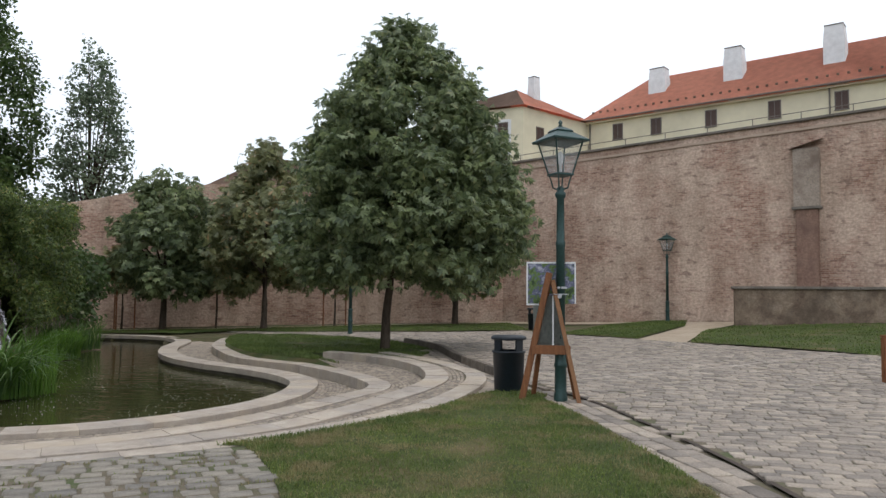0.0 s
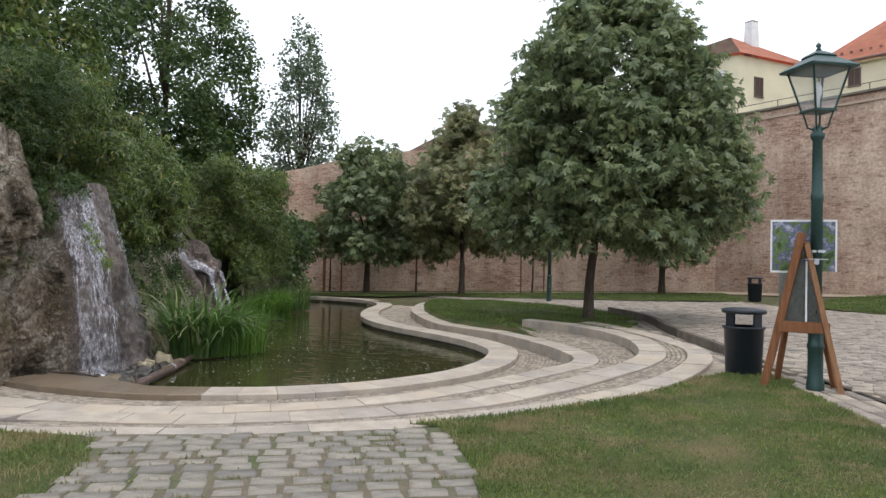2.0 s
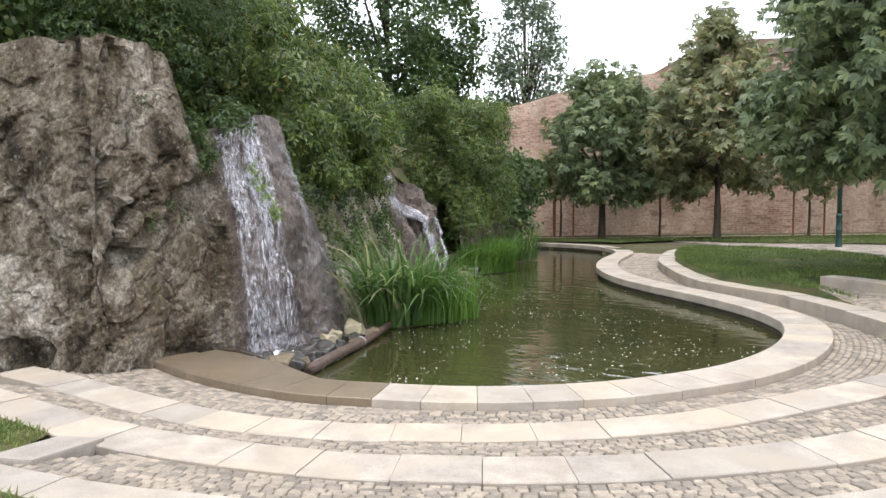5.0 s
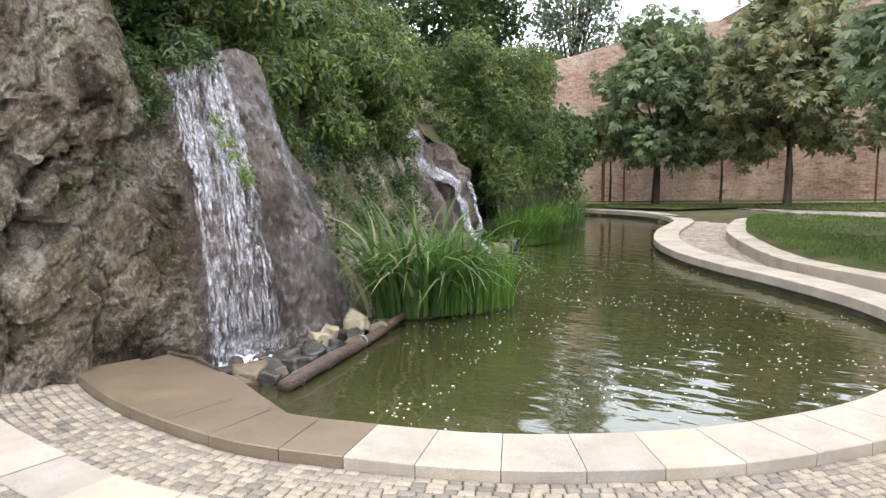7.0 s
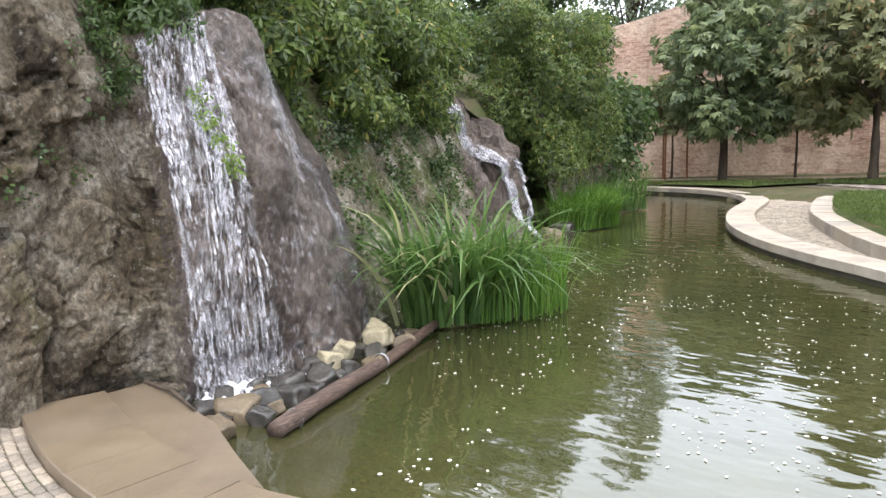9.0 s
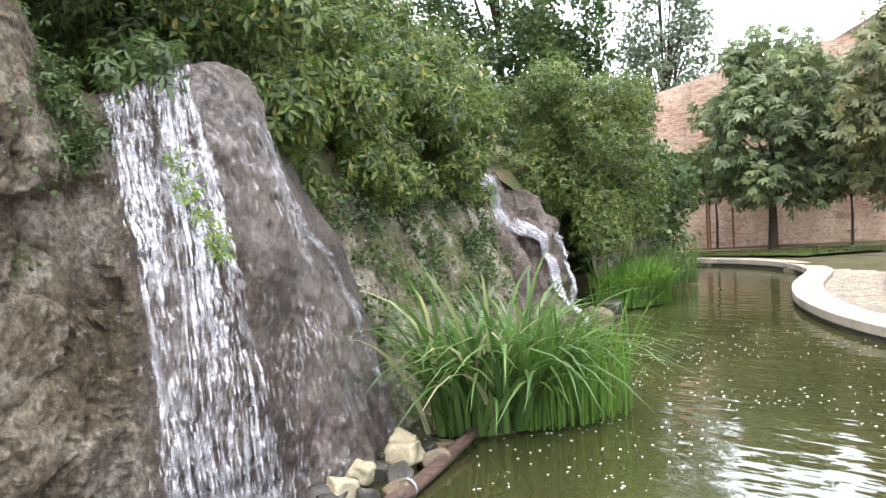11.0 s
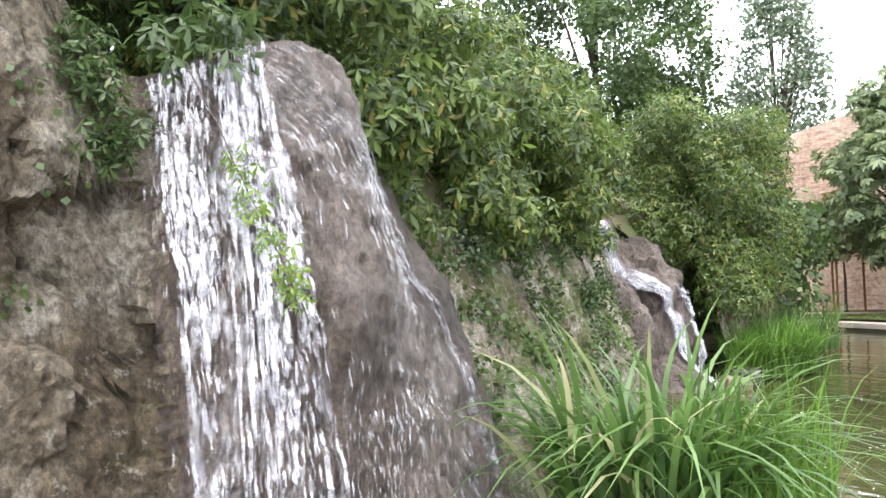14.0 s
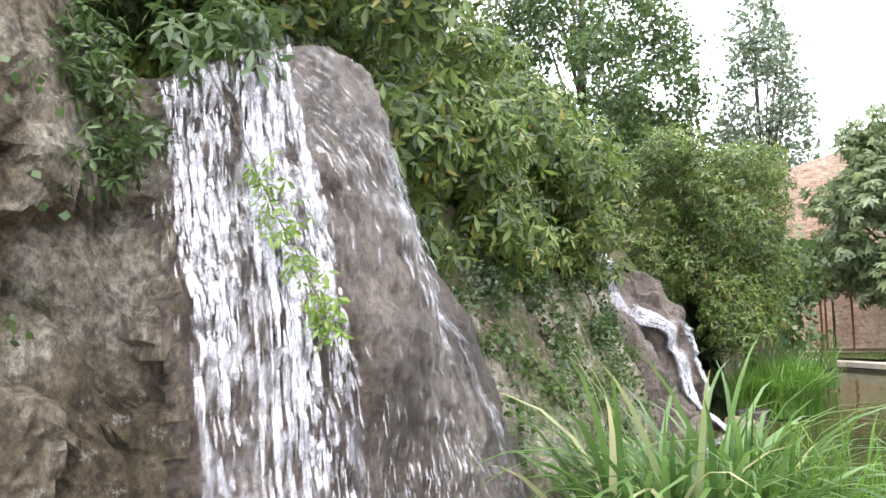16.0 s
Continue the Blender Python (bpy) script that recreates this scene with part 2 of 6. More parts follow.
def fall_material(name, dark, light, fine, start, lo, hi):
    """Aerated water: streaks that run down, clear between them."""
    m, n, l, b = node_mat(name, 0.25, 0, 0.5)
    t = noise_node(n, l, 9, 4, 0.6, (1, 1, 0.18))
    c = ramp_node(n, l, t.outputs["Fac"], [(0.35, dark), (0.65, light)])
    l.new(c.outputs["Color"], b.inputs["Base Color"])
    f = noise_node(n, l, fine, 6, 0.72, (1, 1, 0.2))
    g = noise_node(n, l, 3.2, 4, 0.6, (1, 1, 0.35))
    mx = n.new("ShaderNodeMath")
    mx.operation = "MULTIPLY_ADD"
    l.new(g.outputs["Fac"], mx.inputs[0])
    mx.inputs[1].default_value = 0.55
    l.new(f.outputs["Fac"], mx.inputs[2])
    a = ramp_node(n, l, mx.outputs["Value"], [(start, (lo, lo, lo)), (start + 0.16, (hi, hi, hi))])
    l.new(a.outputs["Color"], b.inputs["Alpha"])
    return m


M_BRICK = brick_material()
M_ROCK = rock_material("dry_rock", [(0.36, (0.035, 0.027, 0.019)), (0.45, (0.11, 0.088, 0.062)), (0.53, (0.2, 0.17, 0.133)), (0.62, (0.38, 0.345, 0.295))], 0.85, 0.2,
                       ((0.7, 0.46, 0.62, 0.5, (0.12, 0.09, 0.06)), (2.4, 0.56, 0.68, 0.55, (0.09, 0.085, 0.03))), 0.4)
M_MOSSROCK = rock_material("mossy_rock", [(0.34, (0.06, 0.048, 0.035)), (0.46, (0.17, 0.14, 0.1)), (0.6, (0.36, 0.33, 0.28))], 0.9, 0.2, ((1.6, 0.44, 0.58, 0.85, (0.07, 0.085, 0.022)),), 0.6)
M_WETROCK = rock_material("wet_rock", [(0.34, (0.04, 0.03, 0.026)), (0.46, (0.1, 0.076, 0.064)), (0.6, (0.2, 0.16, 0.14))], 0.35, 0.45, ((3.0, 0.5, 0.66, 0.5, (0.1, 0.075, 0.055)),), 0.0, 0.05, 30)
M_WATER = water_material()
M_FALL = fall_material("falling_water", (0.42, 0.41, 0.46), (0.8, 0.8, 0.84), 24, 0.77, 0.0, 0.36)
def drop_material(name, dark, light, lo, hi):
    """Clots and threads of falling water, from grey to white, ragged at their edges."""
    m, n, l, b = node_mat(name, 0.25, 0, 0.5)
    c = ramp_node(n, l, n.new("ShaderNodeNewGeometry").outputs["Random Per Island"], [(0, dark), (0.6, tuple((u + v) / 2 for u, v in zip(dark, light))), (1, light)])
    l.new(c.outputs["Color"], b.inputs["Base Color"])
    a = ramp_node(n, l, noise_node(n, l, 34, 4, 0.65, (1, 1, 0.35)).outputs["Fac"], [(0.36, (lo, lo, lo)), (0.62, (hi, hi, hi))])
    l.new(a.outputs["Color"], b.inputs["Alpha"])
    return m


M_SPRAY = drop_material("white_water", (0.34, 0.325, 0.37), (0.82, 0.81, 0.86), 0.03, 0.56)
M_DROP = drop_material("spray_drops", (0.3, 0.28, 0.3), (0.7, 0.69, 0.73), 0.05, 0.5)
M_VEIL = fall_material("thin_water", (0.35, 0.33, 0.35), (0.6, 0.59, 0.62), 30, 0.84, 0.0, 0.12)
M_FOAM = plain("foam_fleck", (0.75, 0.75, 0.66), 0.7, 0, 0.3, 0.1)


# ---- builders ----
def mesh_of(name, verts, faces, mat, smooth=False):
    me = bpy.data.meshes.new(name)
    me.from_pydata([tuple(v) for v in verts], [], faces)
    me.materials.append(mat)
    if smooth:
        me.shade_smooth()
    me.update()
    return me


def part(name, bm, material, parent, label="", smooth=False):
    """One bmesh as one mesh object under a thing or under a part."""
    bmesh.ops.recalc_face_normals(bm, faces=bm.faces[:])
    me = bpy.data.meshes.new(name)
    bm.to_mesh(me)
    bm.free()
    me.materials.append(material)
    if smooth:
        me.shade_smooth()
    ob = new(name, me)
    ob.parent = parent
    if label:
        ob["label"] = label
    return ob


def thing(name, label, category, at=None, group=""):
    ob = new(name)
    ob.empty_display_size = 0.2
    if at is not None:
        ob.matrix_world = at
    return tagged(ob, label, category, group)


def structure(name, me, label="", category=""):
    return tagged(new(name, me), label, category, kind="structure")


def box(bm, x0, x1, y0, y1, z0, z1, bevel=0.0, m=None):
    r = bmesh.ops.create_cube(bm, size=1)
    v = r["verts"]
    bmesh.ops.scale(bm, vec=(x1 - x0, y1 - y0, z1 - z0), verts=v)
    bmesh.ops.translate(bm, vec=((x0 + x1) / 2, (y0 + y1) / 2, (z0 + z1) / 2), verts=v)
    if bevel:
        es = list({e for w in v for e in w.link_edges})
        r = bmesh.ops.bevel(bm, geom=es, offset=bevel, segments=2, affect="EDGES")
        v = list({w for f in r["faces"] for w in f.verts} | {w for w in v if w.is_valid})
    if m is not None:
        bmesh.ops.transform(bm, matrix=m, verts=v)
    return v


def bars(x0, x1, y0, y1, z0, z1, bevel=0.0, m=None):
    bm = bmesh.new()
    box(bm, x0, x1, y0, y1, z0, z1, bevel, m)
    return bm


def lathe(profile, seg=20, m=None):
    """A turned shape: (radius, z) up its axis."""
    bm = bmesh.new()
    rings = []
    for r, z in profile:
        rings.append([bm.verts.new((max(r, 0.0005) * math.cos(2 * math.pi * i / seg), max(r, 0.0005) * math.sin(2 * math.pi * i / seg), z)) for i in range(seg)])
    for a, b in zip(rings, rings[1:]):
        for i in range(seg):
            bm.faces.new((a[i], a[(i + 1) % seg], b[(i + 1) % seg], b[i]))
    bm.faces.new(list(reversed(rings[0])))
    bm.faces.new(rings[-1])
    if m is not None:
        bmesh.ops.transform(bm, matrix=m, verts=bm.verts[:])
    return bm


def tube(bm, a, b, r0, r1, seg=8):
    a, b = Vector(a), Vector(b)
    q = (b - a).to_track_quat("Z", "Y").to_matrix()
    ra, rb = [], []
    for i in range(seg):
        d = q @ Vector((math.cos(2 * math.pi * i / seg), math.sin(2 * math.pi * i / seg), 0))
        ra.append(bm.verts.new(a + d * r0))
        rb.append(bm.verts.new(b + d * r1))
    for i in range(seg):
        bm.faces.new((ra[i], ra[(i + 1) % seg], rb[(i + 1) % seg], rb[i]))
    bm.faces.new(list(reversed(ra)))
    bm.faces.new(rb)


def polytube(points, radii, seg=8):
    bm = bmesh.new()
    rings = []
    for k, (p, r) in enumerate(zip(points, radii)):
        p = Vector(p)
        d = Vector(points[min(k + 1, len(points) - 1)]) - Vector(points[max(k - 1, 0)])
        q = d.to_track_quat("Z", "Y").to_matrix()
        rings.append([bm.verts.new(p + q @ Vector((math.cos(2 * math.pi * i / seg) * r, math.sin(2 * math.pi * i / seg) * r, 0))) for i in range(seg)])
    for a, b in zip(rings, rings[1:]):
        for i in range(seg):
            bm.faces.new((a[i], a[(i + 1) % seg], b[(i + 1) % seg], b[i]))
    bm.faces.new(list(reversed(rings[0])))
    bm.faces.new(rings[-1])
    return bm


def spline(points, step):
    """Catmull-Rom through plan points, resampled at even steps."""
    p = np.array(points, float)
    p = np.vstack([2 * p[0] - p[1], p, 2 * p[-1] - p[-2]])
    out = []
    for a, b, c, d in zip(p, p[1:], p[2:], p[3:]):
        for u in np.linspace(0, 1, 14, endpoint=False):
            out.append(0.5 * (2 * b + (c - a) * u + (2 * a - 5 * b + 4 * c - d) * u * u + (3 * b - a - 3 * c + d) * u ** 3))
    out.append(p[-2])
    out = np.array(out)
    s = np.concatenate([[0], np.cumsum(np.linalg.norm(np.diff(out, axis=0), axis=1))])
    k = max(2, int(round(s[-1] / step)) + 1)
    q = np.linspace(0, s[-1], k)
    return np.stack([np.interp(q, s, out[:, i]) for i in range(2)], axis=1)


def offset_line(line, d):
    """The line moved d metres to its right."""
    t = np.gradient(line, axis=0)
    t /= np.linalg.norm(t, axis=1)[:, None]
    return line + d * np.stack([t[:, 1], -t[:, 0]], axis=1)


def inside(poly, pts):
    poly, pts = np.asarray(poly), np.asarray(pts)
    x, y = pts[:, 0], pts[:, 1]
    res = np.zeros(len(pts), bool)
    j = len(poly) - 1
    for i in range(len(poly)):
        xi, yi, xj, yj = *poly[i], *poly[j]
        if yi != yj:
            res ^= ((yi > y) != (yj > y)) & (x < (xj - xi) * (y - yi) / (yj - yi) + xi)
        j = i
    return res


def smooth01(a, b, v):
    u = np.clip((v - a) / (b - a), 0, 1)
    return u * u * (3 - 2 * u)


def rise(x, y):
    """Height of the open ground: level by the pond, rising gently to the fortress wall and to the east."""
    s = smooth01(6, 12, y)
    return (0.02 * (np.clip(x, -20, 24) - 1.7) + 0.004 * (np.clip(y, 0, 45) - 10.5) + 0.02 * np.clip(x - 6, 0, 10)) * s


def fast_mesh(name, verts, tris, mat):
    me = bpy.data.meshes.new(name)
    me.vertices.add(len(verts))
    me.vertices.foreach_set("co", np.asarray(verts, np.float32).ravel())
    k = tris.shape[1]
    me.loops.add(tris.size)
    me.loops.foreach_set("vertex_index", np.asarray(tris, np.int32).ravel())
    me.polygons.add(len(tris))
    me.polygons.foreach_set("loop_start", np.arange(0, tris.size, k, dtype=np.int32))
    me.polygons.foreach_set("loop_total", np.full(len(tris), k, np.int32))
    me.materials.append(mat)
    me.update(calc_edges=True)
    return me


def unit(v):
    return v / np.maximum(np.linalg.norm(v, axis=1), 1e-6)[:, None]


def leaves_mesh(name, pos, out, size, mat, rng, fan=1, droop=0.5, wide=0.45):
    """Leaves at pos that face out: fan leaflets each (a folded blade of four points), hanging by droop."""
    n = len(pos)
    down = np.array([0, 0, -1.0])
    rnd = rng.normal(size=(n, 3))
    tip = unit(unit(out) * 0.6 + rnd * 0.55 + down * droop)
    up = unit(unit(out) + rng.normal(size=(n, 3)) * 0.5 + np.array([0, 0, 0.6]))
    side = unit(np.cross(tip, up))
    up = np.cross(side, tip)
    sz = size * rng.uniform(0.65, 1.25, n)
    vs, fs = [], []
    for k in range(fan):
        a = 0.0 if fan == 1 else (k - (fan - 1) / 2) * (2.5 / max(fan - 1, 1))
        d = tip * math.cos(a) + side * math.sin(a)
        s = side * math.cos(a) - tip * math.sin(a)
        L = sz * (1.0 if fan == 1 else 1.0 - 0.16 * abs(a))
        w = L * (wide if fan == 1 else 0.17)
        base = pos
        mid = base + d * (L * 0.58)[:, None]
        end = base + d * L[:, None] - up * (L * 0.22)[:, None]
        q = np.stack([base, mid + s * w[:, None] - up * (w * 0.35)[:, None], end, mid - s * w[:, None] - up * (w * 0.35)[:, None]], axis=1)
        vs.append(q)
    v = np.stack(vs, axis=1).reshape(-1, 3)
    i = np.arange(n * fan) * 4
    f = np.concatenate([np.stack([i, i + 1, i + 2], 1), np.stack([i, i + 2, i + 3], 1)])
    return fast_mesh(name, v, f, mat)


def clumps(blobs, n, rng, shell=0.35, loose=0.0):
    """Points near the skins of many overlapping lumps, with their outward directions."""
    b = np.array(blobs, float)
    w = (b[:, 3] * b[:, 4] + b[:, 4] * b[:, 5] + b[:, 3] * b[:, 5])
    k = rng.choice(len(b), n, p=w / w.sum())
    d = unit(rng.normal(size=(n, 3)))
    r = 1 - shell * rng.random(n) ** 1.5 + 0.1 * rng.normal(size=n)
    p = b[k, :3] + d * b[k, 3:6] * r[:, None]
    o = unit(d / b[k, 3:6])
    # drop what lies deep inside another lump
    keep = np.ones(n, bool)
    for c in b:
        q = np.linalg.norm((p - c[:3]) / c[3:6], axis=1)
        keep &= q > 0.55
    if loose:
        p = p + rng.normal(size=p.shape) * loose
        o = unit(o + np.array([0, 0, 0.35]))
    return p[keep], o[keep]


def lumps_in(profile, cx, cy, count, rng, size):
    """Lumps that fill a crown whose half-width at each height is given by (z, half-width)."""
    zs, ws = [p[0] for p in profile], [p[1] for p in profile]
    out = []
    while len(out) < count:
        z = rng.uniform(zs[0], zs[-1])
        w = np.interp(z, zs, ws)
        if rng.random() > (w / max(ws)) ** 1.2 + 0.05:
            continue
        a, r = rng.uniform(0, 2 * math.pi), w * math.sqrt(rng.uniform(0.15, 1.0))
        s = size * rng.uniform(0.6, 1.2) * (0.6 + 0.4 * w / max(ws))
        r = max(0, min(r, w - s * 0.5))
        out.append((cx + r * math.cos(a), cy + r * math.sin(a), z, s, s, s * rng.uniform(0.55, 0.8)))
    return out


def broadleaf(name, label, x, y, z, trunk, profile, lean=(0, 0), seed=1, lumps=60, lump=0.8, leaves=9000, leaf=0.28, mat=None, fan=5, droop=0.6, group="", trunk_r=0.13, limbs=9):
    """A tree: tapered trunk, limbs into the lumps of its crown, and a crown of single leaves."""
    rng = np.random.default_rng(seed)
    root = thing(name, label, "tree", pose(x, y, z), group)
    top = profile[-1][0]
    cx, cy = lean
    pts = [(0, 0, -0.25), (0, 0, 0.05), (0.02, 0.01, trunk * 0.5), (cx * 0.25, cy * 0.25, trunk), (cx * 0.7, cy * 0.7, trunk + (top - trunk) * 0.45), (cx, cy, trunk + (top - trunk) * 0.85)]
    rad = [trunk_r * 1.5, trunk_r * 1.25, trunk_r, trunk_r * 0.85, trunk_r * 0.5, trunk_r * 0.12]
    part("trunk", polytube(pts, rad, 12), M_BARK, root, smooth=True)
    blobs = lumps_in(profile, cx, cy, lumps, rng, lump)
    for k in range(limbs):
        b = blobs[int(rng.integers(len(blobs)))]
        z0 = trunk + (b[2] - trunk) * rng.uniform(0.05, 0.5)
        f = min(1, max(0, (z0 - trunk) / (top - trunk)))
        a = Vector((cx * f, cy * f, max(z0, trunk * 0.9)))
        e = Vector(b[:3])
        mid = a.lerp(e, 0.5) + Vector((0, 0, 0.12))
        part("limb", polytube([a, mid, e], [trunk_r * 0.42, trunk_r * 0.25, 0.012], 6), M_BARK, root, smooth=True)
    p, o = clumps(blobs, leaves, rng, 0.7, 0.16)
    me = leaves_mesh("crown", p, o, leaf, mat or M_LEAF, rng, fan, droop)
    ob = new("crown", me)
    ob.parent = root
    return root


# ---- plan of the pond terrace ----
WATER = -0.45
A_IN = spline([(-8.3, 9.42), (-7.6, 9.27), (-7.0, 9.2), (-6.2, 9.22), (-5.7, 9.37), (-5.2, 9.56), (-4.87, 9.72), (-4.5, 9.97), (-4.0, 10.4), (-3.6, 10.9), (-3.17, 11.65), (-2.93, 12.55), (-2.87, 13.5),
               (-2.97, 14.4), (-3.2, 15.05), (-3.8, 15.95), (-5.0, 17.2), (-6.0, 18.1), (-7.1, 19.3), (-8.1, 21.0), (-8.85, 23.1), (-9.3, 25.3), (-9.6, 26.4), (-10.3, 27.6), (-11.3, 28.6), (-12.6, 29.2), (-14.6, 29.6)], 0.1)
B_IN = spline([(-9.2, 8.1), (-8.3, 8.1), (-7.3, 8.04), (-6.7, 8.03), (-5.9, 8.08), (-5.15, 8.32), (-4.67, 8.57), (-4.23, 8.82), (-3.85, 9.08), (-3.43, 9.4), (-3.05, 9.75), (-2.69, 10.2), (-2.2, 10.85), (-1.75, 11.6),
               (-1.42, 12.3), (-1.29, 12.9), (-1.43, 13.6), (-2.1, 14.95), (-3.33, 16.65), (-4.73, 17.85), (-5.62, 19.2), (-6.69, 21.5), (-7.23, 23.1), (-7.7, 25.4), (-7.72, 26.3)], 0.1)
C_IN = spline([(-8.6, 7.25), (-7.34, 7.22), (-6.5, 7.2), (-5.4, 7.34), (-4.53, 7.58), (-4.04, 7.8), (-3.64, 8.02), (-3.25, 8.28), (-2.87, 8.58), (-2.5, 8.92), (-2.0, 9.4), (-1.5, 10.05), (-1.09, 10.65), (-0.54, 11.7),
               (-0.31, 12.7), (-0.34, 14.0), (-0.61, 15.3), (-1.33, 16.75), (-2.44, 17.95), (-3.42, 18.45)], 0.1)
D_IN = spline([(-5.95, 6.18), (-5.8, 6.2), (-5.3, 6.3), (-4.75, 6.45), (-4.14, 6.65), (-3.79, 6.8), (-3.38, 7.0), (-2.91, 7.27), (-2.47, 7.6), (-1.98, 8.03), (-1.45, 8.65), (-0.7, 9.65), (-0.1, 10.7), (0.28, 11.9),
               (0.42, 12.8), (0.4, 13.8), (0.08, 14.9), (-0.27, 15.9), (-0.9, 17.2), (-1.6, 18.4)], 0.1)
RINGS = {"A": (A_IN, 0.54, 0.38), "B": (B_IN, 0.40, 0.52), "C": (C_IN, 0.42, 0.52), "D": (D_IN, 0.36, 0.62)}


def ring_top(key, x, y):
    """Height of each stone ring: nearly flush in the south, seat steps on the east side of the pond."""
    e = smooth01(9.0, 12.4, y) * smooth01(-5.5, -2.5, x + 0.0 * y) if key != "B" else smooth01(9.0, 12.4, y)
    if key == "A":
        return -0.235 + 0 * x
    south, east = {"B": (-0.245, -0.11), "C": (-0.137, 0.05), "D": (-0.042, 0.05)}[key]
    return south + (east - south) * (smooth01(8.6, 12.2, y))


POND = np.vstack([A_IN[::3], [(-16, 31), (-17, 24), (-14.5, 19), (-12.5, 14), (-10, 10)]])
D_OUT, C_OUT, B_OUT, A_OUT = offset_line(D_IN, 0.36), offset_line(C_IN, 0.42), offset_line(B_IN, 0.40), offset_line(A_IN, 0.54)
TERRACE = np.vstack([D_OUT[::3], [(-1.9, 19.0), (-3.2, 19.3), (-4.5, 18.8)], B_OUT[-110::3], A_OUT[:230:-4], [(-14, 29.3), (-17, 24), (-14.5, 19), (-12.5, 14), (-11, 9), (-10.2, 6.4)]])
ISLAND = np.vstack([B_OUT[-1:-125:-3], [(-3.45, 18.6)], offset_line(C_IN, 0.3)[-2:-36:-3], [(-0.5, 17.9), (-0.2, 19.6), (-0.7, 21.3), (-1.6, 23.4), (-3.4, 25.6), (-5.6, 26.7)]])
ROADEDGE = spline([(2.55, -3), (2.75, 3), (2.7, 5.4), (2.66, 6.7), (2.54, 7.93), (2.16, 10.47), (1.62, 12.3), (1.08, 14.26), (0.45, 17.2), (-0.03, 20.2), (-1.5, 23.8), (-3.4, 26.3), (-6.5, 28.4), (-9.0, 30.5)], 0.12)
STRIP = offset_line(ROADEDGE, -0.62)
COBBLES = np.array([(-4.45, 6.1), (-3.3, 6.52), (-1.95, 7.3), (-1.45, 6.3), (-0.9, 4.6), (-0.4, 2.4), (0.0, -4), (-3.2, -4), (-3.4, 2.5), (-3.8, 5.2)])
LAWN = np.vstack([[(-1.95, 7.3)], D_OUT[(D_OUT[:, 1] > 7.3) & (D_OUT[:, 1] < 11.2)][::4], [(1.15, 11.9), (1.6, 11.1)], STRIP[(STRIP[:, 1] < 10.8)][::-6], [(0.0, -4), (-0.4, 2.4), (-0.9, 4.6), (-1.45, 6.3)]])
LAWN_W = np.array([(-4.42, 6.06), (-3.76, 5.2), (-3.36, 2.5), (-3.12, -4), (-9, -4), (-10, 5.6), (-7.4, 5.65), (-5.75, 5.88)])
LAWN_CORNER = np.array([(-10.2, 6.8), (-6.45, 6.78), (-6.2, 6.3), (-6.1, 5.8), (-7.4, 5.55), (-10.2, 5.5)])


def ground_height(x, y):
    p = np.stack([x, y], 1)
    z = rise(x, y) - 0.04
    z = np.where(inside(TERRACE, p), -0.62, z)
    z = np.where(inside(POND, p), -1.1, z)
    return z


# ground: one sheet, fine by the pond and coarse to the horizon
gx = np.concatenate([[-1500, -300, -80, -40], np.arange(-24, 26, 0.3), [40, 80, 300, 1500]])
gy = np.concatenate([[-1500, -300, -60, -20], np.arange(-6, 46, 0.3), [60, 120, 400, 1500]])
X, Y = np.meshgrid(gx, gy, indexing="ij")
Z = ground_height(X.ravel(), Y.ravel())
idx = np.arange(X.size).reshape(X.shape)
quads = np.stack([idx[:-1, :-1].ravel(), idx[1:, :-1].ravel(), idx[1:, 1:].ravel(), idx[:-1, 1:].ravel()], 1)
structure("ground", fast_mesh("ground", np.stack([X.ravel(), Y.ravel(), Z], 1), quads, M_EARTH), "bare brown earth with patches of grass", "ground")


def flat_region(name, poly, mat, lift, label, category, step=0.25, dome=0.0, base=None):
    """A patch of ground: a fine grid cut to an outline."""
    poly = np.asarray(poly)
    bm = bmesh.new()
    vs = [bm.verts.new((p[0], p[1], 0)) for p in poly]
    bm.faces.new(vs)
    x0, y0, x1, y1 = *poly.min(0), *poly.max(0)
    for ax, lo, hi in ((0, x0, x1), (1, y0, y1)):
        for c in np.arange(math.ceil(lo / step) * step, hi, step):
            co, no = [0, 0, 0], [0, 0, 0]
            co[ax], no[ax] = c, 1
            bmesh.ops.bisect_plane(bm, geom=bm.verts[:] + bm.edges[:] + bm.faces[:], plane_co=co, plane_no=no)
    c = poly.mean(0)
    for v in bm.verts:
        h = float(rise(v.co.x, v.co.y)) if base is None else base
        d = np.min(np.hypot(poly[:, 0] - v.co.x, poly[:, 1] - v.co.y))
        v.co.z = h + lift + dome * (1 - math.exp(-d / 0.8)) + (0.012 if "lawn" in name else 0.002) * noise.noise((v.co.x * 1.5, v.co.y * 1.5, 3.0))
    bmesh.ops.recalc_face_normals(bm, faces=bm.faces[:])
    for f in bm.faces:
        if f.normal.z < 0:
            f.normal_flip()
    me = bpy.data.meshes.new(name)
    bm.to_mesh(me)
    bm.free()
    me.materials.append(mat)
    me.shade_smooth()
    return structure(name, me, label, category)


